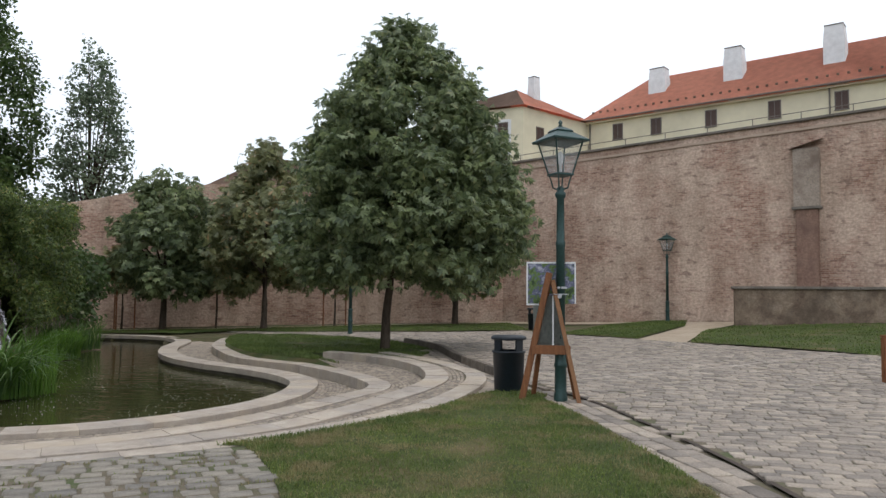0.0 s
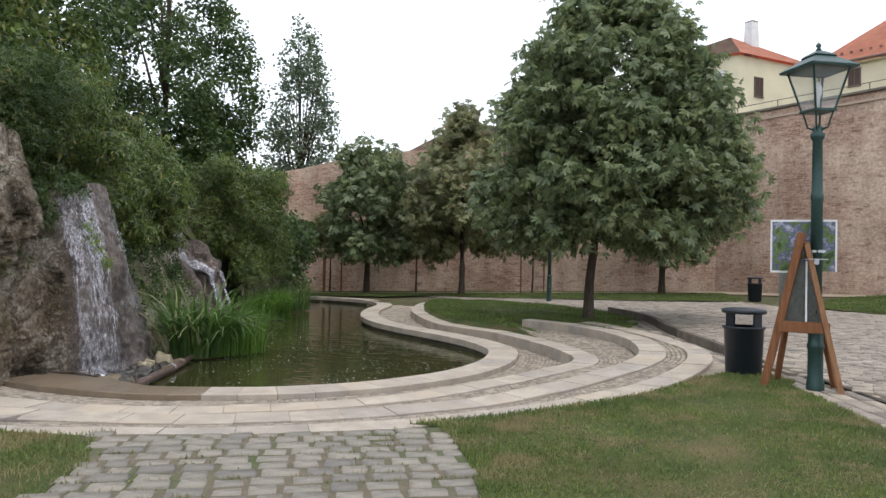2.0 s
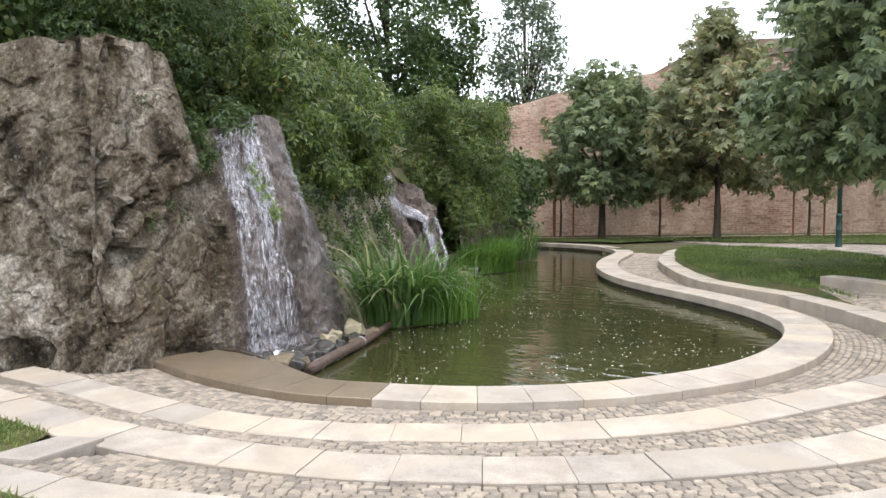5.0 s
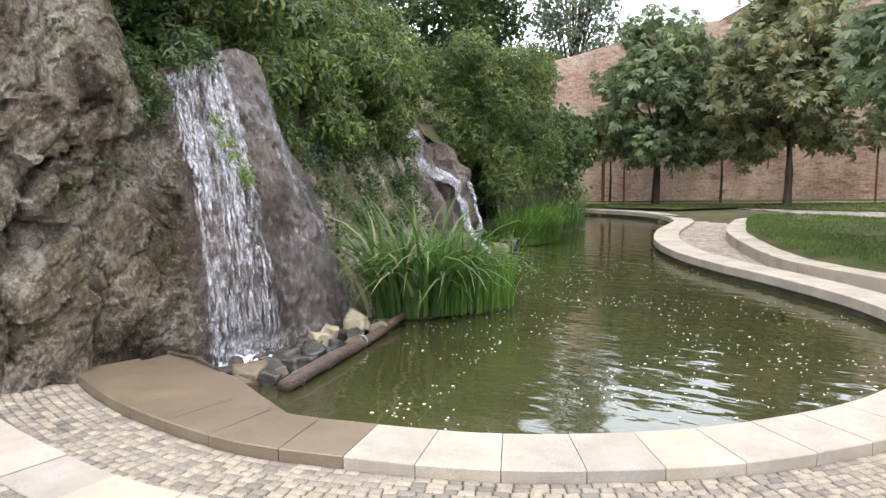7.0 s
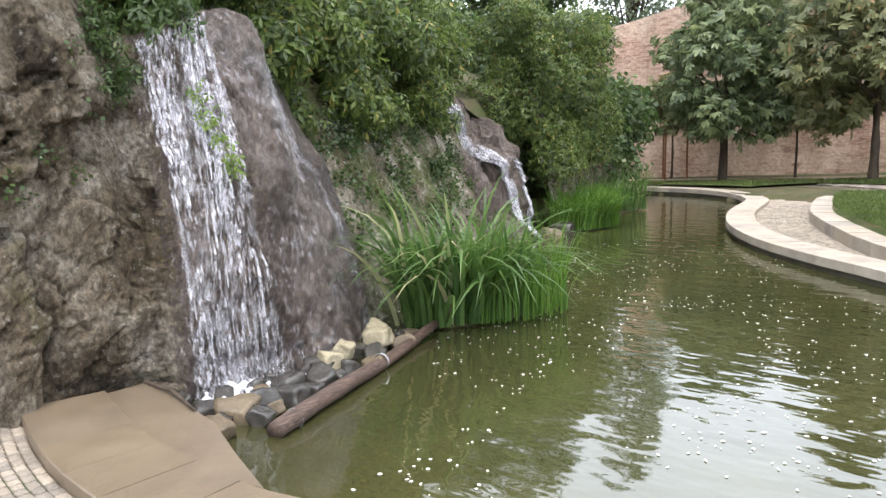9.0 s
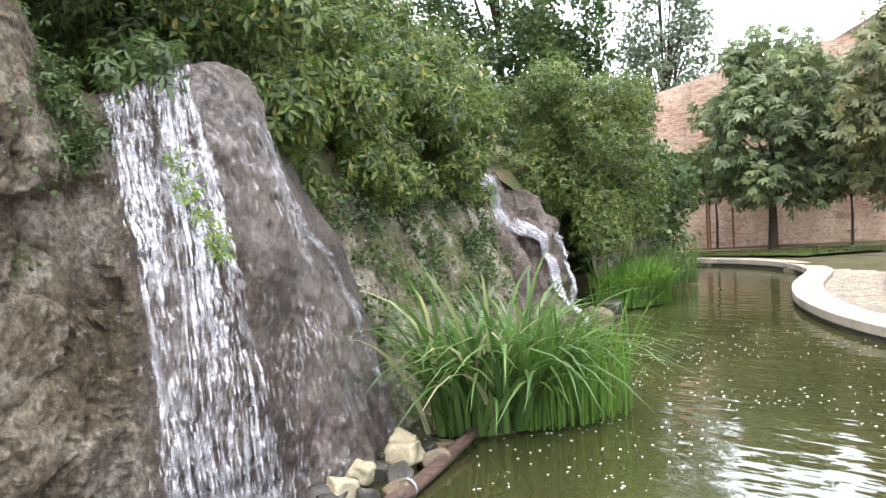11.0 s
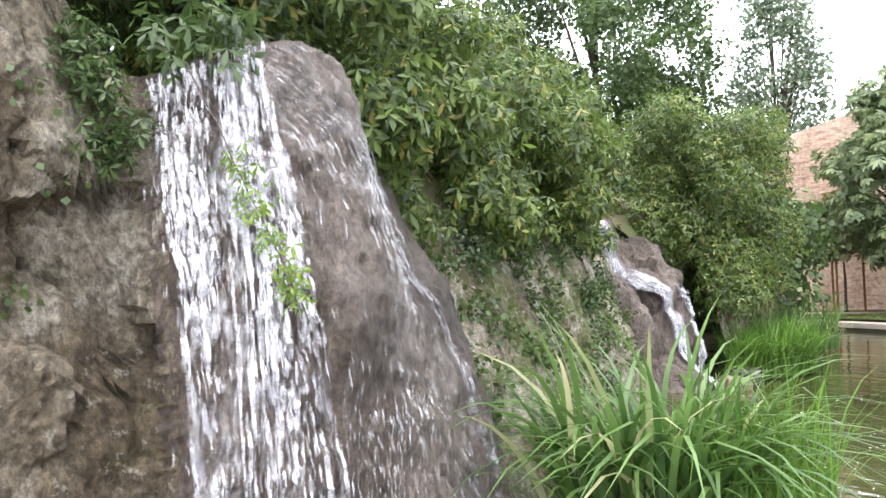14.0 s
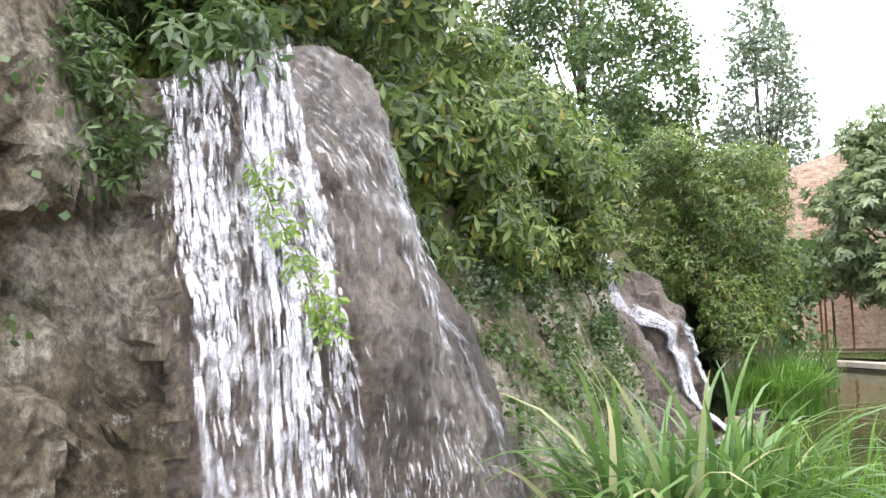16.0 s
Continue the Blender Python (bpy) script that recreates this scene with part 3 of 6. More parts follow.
flat_region("lawn_near", LAWN, M_LAWN, 0.0, "worn green lawn with dry brown patches", "lawn", 0.4, 0.03)
flat_region("lawn_west", LAWN_W, M_LAWN, 0.0, "worn lawn with bare dry patches", "lawn", 0.6)
flat_region("lawn_corner", LAWN_CORNER, M_LAWN, 0.0, "small worn lawn beside the terrace", "lawn", 0.4, base=-0.125)
flat_region("lawn_island", ISLAND, M_LAWN, 0.0, "green raised lawn round a chestnut tree", "lawn", 0.4, 0.17, base=-0.13)
flat_region("cobble_bed", COBBLES, M_JOINT, -0.002, "sandy bed under old cobbles", "paving", 0.6)

# the cobbled square, its kerb strip and paths
EASTROAD = np.vstack([ROADEDGE[::4], [(-9, 31.5), (-4, 29.3), (0, 28.6), (3.3, 28.7), (4.3, 26.0), (6.2, 23.2), (7.1, 21.2), (9.6, 15.8), (14, 9.5), (20, 4), (20, -4)]])
flat_region("road", EASTROAD, M_JOINT, -0.002, "dark joints of the cobbled square", "road", 0.8)
flat_region("kerb_strip", np.vstack([STRIP[::4], ROADEDGE[::-4]]), M_JOINT, -0.026, "bed of the kerb strip", "road", 0.8)
flat_region("path_north", [(-17, 33.5), (-9, 34.6), (-4, 36), (3.2, 38), (8, 35), (16, 29.3), (16.4, 28.6), (12.5, 30.5), (9.4, 26.2), (7.1, 21.3), (6.2, 23.2), (9.8, 29.5), (10.2, 32.0), (7.0, 33.2), (3.2, 35.2), (-4, 34.3), (-9, 32.8), (-17, 31.8)], M_PATH, 0.0, "pale sandy footpath along the wall", "path", 0.8)
flat_region("lawn_lamp", [(4.3, 26.2), (7.0, 31.6), (10.3, 34.4), (11.2, 33.4), (9.8, 29.5), (6.2, 23.3)], M_LAWN, 0.004, "green lawn strip by the street lamp", "lawn", 0.8, 0.04)
flat_region("lawn_east", [(7.2, 21.2), (9.3, 26.0), (11.4, 28.2), (24, 24.5), (24, 8), (14, 9.6), (9.6, 15.9)], M_LAWN, 0.004, "green lawn below the low wall", "lawn", 0.8, 0.04)
flat_region("lawn_north", [(-16.5, 30.2), (-12.5, 29.9), (-10.5, 29.3), (-9.2, 30.7), (-6, 29.5), (-4, 29.4), (0, 28.7), (3.4, 28.8), (3.2, 34.9), (-4, 34.0), (-9, 32.5), (-16.5, 31.6)], M_LAWN, 0.02, "green lawn strip below the fortress wall", "lawn", 0.8, 0.03)

# water and pond bed
bm = bmesh.new()
bm.faces.new([bm.verts.new((p[0], p[1], WATER)) for p in np.vstack([offset_line(A_IN, 0.2)[::4], [(-17, 32), (-18, 24), (-15, 19), (-13, 14), (-11, 10)]])])
me = bpy.data.meshes.new("water")
bmesh.ops.triangulate(bm, faces=bm.faces[:])
bm.to_mesh(me)
bm.free()
me.materials.append(M_WATER)
structure("water", me, "dark green-brown pond water, rippled", "water")


# ---- stone rings ----
def strip_mesh(name, inner, outer, zin, zout, mat, rows=4):
    verts, faces = [], []
    for a, b, za, zb in zip(inner, outer, zin, zout):
        for k in range(rows + 1):
            u = k / rows
            verts.append((a[0] + (b[0] - a[0]) * u, a[1] + (b[1] - a[1]) * u, za + (zb - za) * u))
    r = rows + 1
    for i in range(len(inner) - 1):
        for k in range(rows):
            faces.append((i * r + k, i * r + k + 1, (i + 1) * r + k + 1, (i + 1) * r + k))
    return mesh_of(name, verts, faces, mat)


def nearest_on(line, pts):
    k = np.array([np.argmin(((line - p) ** 2).sum(1)) for p in pts], float)
    w = np.ones(25) / 25
    k = np.convolve(np.pad(k, 12, mode="edge"), w, mode="valid")
    i = np.arange(len(line))
    return np.stack([np.interp(k, i, line[:, 0]), np.interp(k, i, line[:, 1])], 1)


BANDS = []


def band(name, inner_line, outer_line, zin, zout, label):
    inner = nearest_on(inner_line, outer_line)
    zi, zo = zin(inner[:, 0], inner[:, 1]), zout(outer_line[:, 0], outer_line[:, 1])
    ob = structure(name, strip_mesh(name, inner, outer_line, zi - 0.013, zo - 0.013, M_JOINT), label, "paving")
    BANDS.append((ob, inner, outer_line, zi, zo))
    return ob


band("paving_inner", A_OUT, B_IN, lambda x, y: -0.31 + 0 * x, lambda x, y: -0.31 + 0.05 * (1 - smooth01(8.6, 12.2, y)), "grey setts laid in arcs round the pond")
band("paving_middle", B_OUT, C_IN, lambda x, y: ring_top("B", x, y) - 0.012, lambda x, y: ring_top("C", x, y) - 0.012 - 0.15 * smooth01(8.6, 12.2, y), "narrow arc of setts between stone rings")
band("paving_outer", C_OUT, D_IN, lambda x, y: ring_top("C", x, y) - 0.02, lambda x, y: ring_top("D", x, y) - 0.012, "arc of setts before the outer stone ring")
north = A_OUT[(A_OUT[:, 1] > 17)]
flat_region("paving_north", np.vstack([north[::5], [(-14.6, 30.4), (-10.5, 29.6), (-9.2, 30.6), (-7.4, 28.9), (-7.0, 27.0)], B_IN[B_IN[:, 1] > 17.3][::-5]]), M_SETT, -0.315, "sett path beyond the lawn", "paving", 0.8, base=0.0)
flat_region("paving_east", np.vstack([D_OUT[(D_OUT[:, 1] > 10.9)][::4], [(-0.6, 18.6), (-0.2, 19.9)], STRIP[(STRIP[:, 1] > 10.9) & (STRIP[:, 1] < 20)][::-4]]), M_SETT, 0.0, "setts between the outer ring and the kerb", "paving", 0.6)


def ring(key, label):
    line, width, length = RINGS[key]
    root = thing("stone_ring", label, "kerb")
    root["kind"] = "structure"
    step = max(2, int(round(length / 0.1)))
    drop = 0.13 if key == "A" else 0.3
    outer = offset_line(line, width)
    k = 0
    while k < len(line) - step - 1:
        n = step if k + 2 * step < len(line) else len(line) - 1 - k
        ids = np.linspace(k, k + n, 3).round().astype(int)
        gap = 0.0025
        bm = bmesh.new()
        rows = []
        for j, i in enumerate(ids):
            a, b = Vector((*line[i], 0)), Vector((*outer[i], 0))
            t = Vector((*(line[min(i + 1, len(line) - 1)] - line[max(i - 1, 0)]), 0)).normalized()
            sh = t * (gap if j == 0 else -gap if j == 2 else 0)
            za = float(ring_top(key, a.x, a.y))
            lift = 0.004 * math.sin(k * 1.7)
            d = (b - a).normalized()
            r = 0.007
            prof = [(a, -drop), (a, -r), (a + d * r, 0), (b - d * r, 0), (b, -r), (b, -0.16)]
            rows.append([bm.verts.new(Vector((p.x, p.y, za + z + lift)) + sh) for p, z in prof])
        for u, v in zip(rows, rows[1:]):
            for c in range(5):
                bm.faces.new((u[c], u[c + 1], v[c + 1], v[c]))
        bm.faces.new(rows[0])
        bm.faces.new(list(reversed(rows[-1])))
        wet = key == "A" and line[ids[1]][0] < -5.55 and line[ids[1]][1] < 12
        part("slab", bm, M_WETSLAB if wet else M_SLAB, root)
        k += n
    return root


ring("A", "pale granite kerb slabs rounding the pond, wet below the rock")
ring("B", "pale granite slabs of the first seat step")
ring("C", "pale granite slabs of the second seat step")
outer_ring = ring("D", "pale granite slabs of the outer ring")
part("slab", bars(-0.33, 0.33, -0.17, 0.17, -0.16, 0.004, 0.007, pose(-6.06, 6.55, -0.088, 0, 7, 112)), M_SLAB, outer_ring)

# wet wall of the basin; its dark colour includes shade below the overhanging kerb
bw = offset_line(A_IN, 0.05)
structure("pond_wall", mesh_of("pond_wall", [(x, y, z) for x, y in bw for z in (-1.05, -0.34)], [(2 * i, 2 * i + 2, 2 * i + 3, 2 * i + 1) for i in range(len(bw) - 1)], M_BASIN), "damp basin wall under the kerb, coloured dark with overhang shade", "wall")

# ---- fortress wall ----
WALL = [((-30, 20.0), 4.2, -0.4), ((-19.0, 33.2), 5.3, -0.4), ((-17.0, 35.2), 6.0, -0.4), ((-14.5, 36.0), 6.7, -0.4), ((-12, 36.6), 7.0, -0.3), ((-8, 37.5), 7.3, -0.3), ((3.2, 38.8), 8.55, -0.2), ((17.5, 28.5), 9.1, 0.2), ((26.5, 22.2), 9.4, 0.4), ((40, 12.7), 9.6, 0.4)]


WALL_N = {}
for k, (p, _, _) in enumerate(WALL):
    d = Vector(WALL[min(k + 1, len(WALL) - 1)][0]) - Vector(WALL[max(k - 1, 0)][0])
    WALL_N[p] = Vector((-d.y, d.x, 0)).normalized()


def fortress_wall():
    bm = bmesh.new()
    uv = bm.loops.layers.uv.new("UVMap")
    s = 0.0
    for ((ax, ay), ta, ba), ((bx, by), tb, bb) in zip(WALL, WALL[1:]):
        L = math.hypot(bx - ax, by - ay)
        n0, n1 = WALL_N[(ax, ay)], WALL_N[(bx, by)]
        cols = max(1, int(L / 1.2))
        grid = []
        for i in range(cols + 1):
            u = i / cols
            n = n0.lerp(n1, u)
            col = []
            for j in range(9):
                v = j / 8
                base, top = ba + (bb - ba) * u, ta + (tb - ta) * u
                z = base + (top - base) * v
                p = Vector((ax + (bx - ax) * u, ay + (by - ay) * u, z)) + n * (0.35 * v + 0.05 * noise.noise((s + u * L, z * 0.8, 1.0)))
                col.append((bm.verts.new(p), s + u * L, z))
            back = [(bm.verts.new(col[-1][0].co + n * 1.6), s + u * L, col[-1][2] + 1.6), (bm.verts.new(Vector((ax + (bx - ax) * u, ay + (by - ay) * u, -1)) + n * 2.0), s + u * L, 20.0)]
            grid.append(col + back)
        for a, b in zip(grid, grid[1:]):
            # faces of one stretch
            for c, d, e, f in zip(a, b, b[1:], a[1:]):
                fc = bm.faces.new((c[0], d[0], e[0], f[0]))
                for lp, q in zip(fc.loops, (c, d, e, f)):
                    lp[uv].uv = (q[1], q[2])
        s += L
    bmesh.ops.recalc_face_normals(bm, faces=bm.faces[:])
    me = bpy.data.meshes.new("wall_fortress")
    bm.to_mesh(me)
    bm.free()
    me.materials.append(M_BRICK)
    w = structure("wall_fortress", me, "high weathered red-brick fortress wall", "wall")
    # coping along its top
    for ((ax, ay), ta, _), ((bx, by), tb, _) in zip(WALL[5:], WALL[6:]):
        n = Vector((-(by - ay), bx - ax, 0)).normalized() * 0.35
        a, b = Vector((ax, ay, ta)) + n, Vector((bx, by, tb)) + n
        q = (b - a).normalized().to_track_quat("X", "Z").to_matrix().to_4x4()
        L = (b - a).length
        part("coping", bars(0, L, -0.14, 0.5, -0.02, 0.09, 0.02, Matrix.Translation(a) @ q), M_STONECAP, w)
        part("string_course", bars(0, L, -0.09, 0.3, -0.42, -0.3, 0.02, Matrix.Translation(a) @ q), M_BRICK, w)
    return w


WALL_OB = fortress_wall()


# dark gutter between kerb strip and square, and the raised kerb beyond the lawn
gl = ROADEDGE[(ROADEDGE[:, 1] > 2) & (ROADEDGE[:, 1] < 27)]
gi, go = offset_line(gl, -0.03), offset_line(gl, 0.03)
structure("gutter", strip_mesh("gutter", gi, go, rise(gi[:, 0], gi[:, 1]) + 0.004, rise(go[:, 0], go[:, 1]) + 0.004, M_GUTTER, 1), "dark open gutter along the square", "gutter")
kl = ROADEDGE[(ROADEDGE[:, 1] > 11.6) & (ROADEDGE[:, 1] < 23.5)]
kerb = structure("kerb", bpy.data.meshes.new("kerb"), "raised dark stone kerb along the square", "kerb")
for k in range(0, len(kl) - 8, 8):
    a, b = Vector((*kl[k], 0)), Vector((*kl[k + 8], 0))
    d = (b - a).normalized()
    zz = float(rise(a.x, a.y))
    up = 0.13 * float(smooth01(11.6, 14, a.y)) + 0.02
    q = Matrix.Translation((a.x, a.y, zz)) @ d.to_track_quat("X", "Z").to_matrix().to_4x4()
    part("kerb_stone", bars(0.005, (b - a).length - 0.005, 0.06, 0.2, -0.2, up, 0.012, q), M_KERB, kerb)


# ---- rock face, hill and falls ----
CLIFF = spline([(-22, 3.0), (-15, 5.6), (-11, 7.2), (-9.2, 7.9), (-8.35, 8.2), (-8.2, 8.8), (-8.15, 9.35), (-8.2, 9.95), (-8.02, 10.7), (-8.0, 11.4), (-8.35, 12.1), (-8.75, 12.8), (-9.3, 14.2), (-10.0, 15.8), (-10.7, 17.2), (-11.2, 18.3), (-11.5, 19.4), (-11.6, 20.6), (-12.0, 22.2), (-12.7, 24.5), (-13.6, 27.5), (-14.6, 30), (-17, 33.5)], 0.09)
CL_T = np.gradient(CLIFF, axis=0)
CL_T /= np.linalg.norm(CL_T, axis=1)[:, None]
CL_N = np.stack([CL_T[:, 1], -CL_T[:, 0]], 1)
CL_S = np.concatenate([[0], np.cumsum(np.linalg.norm(np.diff(CLIFF, axis=0), axis=1))])


def along(x, y):
    """The stretch of the rock's foot that lies nearest to a place."""
    return CL_S[np.argmin((CLIFF[:, 0] - x) ** 2 + (CLIFF[:, 1] - y) ** 2)]


S_ROCK, S_FALL, S_FALL_END, S_FALL2 = along(-8.2, 8.8), along(-8.2, 9.95), along(-8.35, 12.1), along(-11.35, 18.9)


def foot_at(s):
    return (Vector((float(np.interp(s, CL_S, CLIFF[:, 0])), float(np.interp(s, CL_S, CLIFF[:, 1])), 0)),
            Vector((float(np.interp(s, CL_S, CL_N[:, 0])), float(np.interp(s, CL_S, CL_N[:, 1])), 0)))


def gap_at(s, c, w):
    return math.exp(-((s - c) / w) ** 2)


def cliff_height(s):
    """Crest of the bare rock along its foot."""
    h = 2.2 + 0.36 * gap_at(s, S_FALL + 0.75, 0.6) + 0.2 * float(smooth01(S_FALL_END, S_FALL_END + 1, s))
    h += (1.0 + 0.22 * noise.noise((s * 1.2, 3.0, 0.0)) + 0.1 * noise.noise((s * 4.1, 7.0, 0.0))) * (1 - float(smooth01(S_FALL - 0.4, S_FALL + 0.02, s)))
    return h


def facets(w, scale, depth, tilt, crack):
    """Broken stone: cells that step in and out, each with its own slope, split by cracks."""
    (f1, f2, _, _), pts = noise.voronoi(w * scale)
    c = pts[0]
    lean = noise.cell_vector(c * 9.1) - Vector((0.5, 0.5, 0.5))
    return (depth * (noise.cell(c * 7.3) - 0.5) + tilt * lean.dot(w - c / scale) * 2 - crack * max(0.0, 1 - (f2 - f1) * 7))


def cliff_point(s, v, rough=1.0):
    """The rock's surface at s along its foot and v up it (0 foot, 1 crest)."""
    p, n = foot_at(s)
    z = -0.75 + (cliff_height(s) + 0.75) * v
    fall = float(smooth01(S_FALL - 0.15, S_FALL + 0.2, s) * (1 - smooth01(S_FALL_END - 0.4, S_FALL_END + 0.5, s)))
    back = 0.25 * v + 0.35 * v ** 3 * (1 - fall)
    u = (s - S_FALL) / (S_FALL_END - S_FALL)
    # the falls' rock: an apron, narrow at its crest and broad at its foot, that leans back on its far side
    back += fall * (max(0, u) ** 1.5 * 0.8 * v ** 1.2 + 0.12 * v - 0.22 * math.sin(math.pi * min(1, max(0, v))) * (1 - max(0, u)))
    rest = float(smooth01(S_FALL_END - 0.3, S_FALL_END + 1.0, s) * (1 - smooth01(S_FALL2 + 0.4, S_FALL2 + 1.4, s)))
    back += rest * 0.9 * v
    c = p - n * back
    q = Vector((c.x, c.y, z))
    wet = float(smooth01(S_FALL - 0.06, S_FALL + 0.1, s) * (1 - smooth01(S_FALL_END, S_FALL_END + 0.4, s)))
    # under the water the stone is worn to small rounded knobs
    d = wet * (0.07 * noise.fractal(q * 1.3, 0.9, 2.0, 3) + 0.035 * noise.fractal(q * 6.0, 0.8, 2.1, 3) + 0.03 * noise.noise(q * 15) + 0.012 * noise.noise(q * 31))
    if wet < 0.999 and rough > 0.9:
        w = Vector((q.x * 1.1 + q.z * 0.35, q.y * 1.1 - q.z * 0.45, q.z * 0.8 + q.y * 0.35)) + 0.22 * noise.noise_vector(q * 1.6) + 0.05 * noise.noise_vector(q * 6)
        k = facets(w, 0.9, 0.14, 0.18, 0.06) + facets(w, 2.3, 0.06, 0.2, 0.03) + facets(w, 5.3, 0.02, 0.12, 0.01)
        d += (1 - wet) * (k * (1 - 0.6 * float(smooth01(S_FALL_END, S_FALL_END + 0.6, s))) + 0.1 * noise.fractal(q * 0.8, 0.9, 2.0, 3) + 0.03 * noise.fractal(Vector((q.x, q.y, q.z * 0.7)) * 8, 0.6, 2.1, 3))
        d *= 1 - 0.6 * max(0.0, v) ** 2
    elif wet < 0.999:
        d += (1 - wet) * 0.12 * noise.fractal(q * 0.8, 0.9, 2.0, 3)
    return q + n * d * rough + Vector((0, 0, 0.05 * noise.noise(q * 2.0)))


def cliff_sheet(name, s0, s1, ds, rows, mat, label):
    ss = np.arange(s0, s1 + ds, ds)
    verts = [cliff_point(s, k / rows) for s in ss for k in range(rows + 1)]
    r = rows + 1
    # a shoulder that carries the crest back into the hill
    faces = [(i * r + k, (i + 1) * r + k, (i + 1) * r + k + 1, i * r + k + 1) for i in range(len(ss) - 1) for k in range(rows)]
    base = len(verts)
    for j, s in enumerate(ss):
        i = min(np.searchsorted(CL_S, s), len(CL_S) - 1)
        t = verts[j * r + rows]
        n = Vector((*CL_N[i], 0))
        verts.append(t - n * 0.5 + Vector((0, 0, 0.02)))
        verts.append(t - n * 1.4 - Vector((0, 0, 0.1)))
    for j in range(len(ss) - 1):
        a, b = j * r + rows, (j + 1) * r + rows
        faces.append((a, b, base + 2 * j + 2, base + 2 * j))
        faces.append((base + 2 * j, base + 2 * j + 2, base + 2 * j + 3, base + 2 * j + 1))
    me = mesh_of(name, verts, faces, mat, mat is M_WETROCK)
    return tagged(new(name, me), label, "rock", kind="structure")


cliff_sheet("rock_face_dry", S_ROCK - 5.5, S_FALL + 0.02, 0.03, 120, M_ROCK, "rugged grey-brown rock face, cracked and lichened")
cliff_sheet("rock_face_wet", S_FALL, S_FALL_END + 0.45, 0.03, 90, M_WETROCK, "dark wet rock under the waterfall")
cliff_sheet("rock_face_mossy", S_FALL_END + 0.43, S_FALL2 - 0.8, 0.06, 48, M_MOSSROCK, "mossy rock bank behind the reeds")
cliff_sheet("rock_face_far", S_FALL2 + 1.8, CL_S[-1] - 0.1, 0.2, 24, M_ROCK, "shaded rock bank under bushes")


def spur_rock():
    """Two worn domes, one leaning on the other, over which the small waterfall runs."""
    bm = bmesh.new()
    for c, r in (((-12.65, 19.1, -0.45), (1.3, 1.06, 2.35)), ((-13.05, 18.5, 0.2), (0.98, 0.88, 2.25)), ((-11.5, 18.6, -0.6), (0.75, 0.6, 0.62)), ((-12.1, 17.8, -0.4), (0.95, 0.75, 1.7))):
        vs = bmesh.ops.create_icosphere(bm, subdivisions=6, radius=1)["verts"]
        for v in vs:
            q = Vector((v.co.x * r[0], v.co.y * r[1], v.co.z * r[2])) + Vector(c)
            d = 0.16 * noise.fractal(q * 1.2, 0.9, 2.0, 3) + facets(q + 0.1 * noise.noise_vector(q * 2), 2.4, 0.07, 0.15, 0.04) + 0.03 * noise.fractal(q * 8, 0.8, 2.0, 3)
            v.co = q + v.co.normalized() * d
    tree = BVHTree.FromBMesh(bm)
    ob = part("rock_spur", bm, M_WETROCK, None)
    tagged(ob, "dark wet rock spur under the small waterfall", "rock", kind="structure")
    return tree


SPUR = spur_rock()

# hill behind the crest
hx, hy = np.meshgrid(np.arange(-60, -7.0, 0.5), np.arange(-2, 42, 0.5), indexing="ij")
behind = inside(np.vstack([CLIFF[::4], [(-17, 45), (-80, 45), (-80, 0), (-22, 0)]]), np.stack([hx.ravel(), hy.ravel()], 1)).reshape(hx.shape)
dist = np.array([np.min(np.hypot(CLIFF[::3, 0] - a, CLIFF[::3, 1] - b)) for a, b in zip(hx.ravel(), hy.ravel())]).reshape(hx.shape)
hz = np.interp(dist, [0, 0.7, 1.1, 2.6, 4, 8.5, 17, 40], [-1, 0.6, 2.2, 2.7, 3.3, 4.4, 5.6, 6.5])
hz += np.array([0.3 * noise.noise((a * 0.4, b * 0.4, 0)) for a, b in zip(hx.ravel(), hy.ravel())]).reshape(hx.shape)
hid = np.arange(hx.size).reshape(hx.shape)
good = behind & (dist > 0.6)
cell = good[:-1, :-1] & good[1:, :-1] & good[1:, 1:] & good[:-1, 1:]
hq = np.stack([hid[:-1, :-1][cell], hid[1:, :-1][cell], hid[1:, 1:][cell], hid[:-1, 1:][cell]], 1)
structure("hillside", fast_mesh("hillside", np.stack([hx.ravel(), hy.ravel(), hz.ravel()], 1), hq, M_EARTH), "dark wooded hillside above the rock", "ground")


# ---- trees ----
broadleaf("chestnut_tree", "young chestnut tree with a dense dark-green conical crown on the lawn", -1.55, 20.0, -0.02, 1.9,
          [(2.05, 2.6), (2.5, 3.2), (3.2, 3.35), (4.4, 3.1), (5.4, 2.8), (6.4, 2.3), (7.3, 1.75), (8.1, 1.1), (8.8, 0.55), (9.0, 0.3)], (0.5, 0), 4, 320, 0.42, 40000, 0.2, M_LEAF, 5, 0.7, "chestnut trees", 0.115, 16)
broadleaf("chestnut_tree", "young chestnut tree with browning leaves below the wall", -7.8, 32.0, -0.1, 2.2,
          [(1.9, 1.7), (2.8, 2.3), (4.2, 2.3), (5.6, 1.9), (6.8, 1.3), (8.2, 0.4)], (0, 0), 5, 90, 0.6, 6500, 0.32, M_LEAF_BROWN, 5, 0.7, "chestnut trees", 0.13, 10)
broadleaf("chestnut_tree", "young chestnut tree with a rounded dark crown below the wall", -12.6, 33.0, -0.2, 2.0,
          [(1.7, 1.7), (2.6, 2.3), (3.9, 2.4), (5.2, 2.1), (6.2, 1.5), (7.1, 0.4)], (0.1, 0), 7, 90, 0.6, 6500, 0.32, M_LEAF, 5, 0.7, "chestnut trees", 0.13, 10)
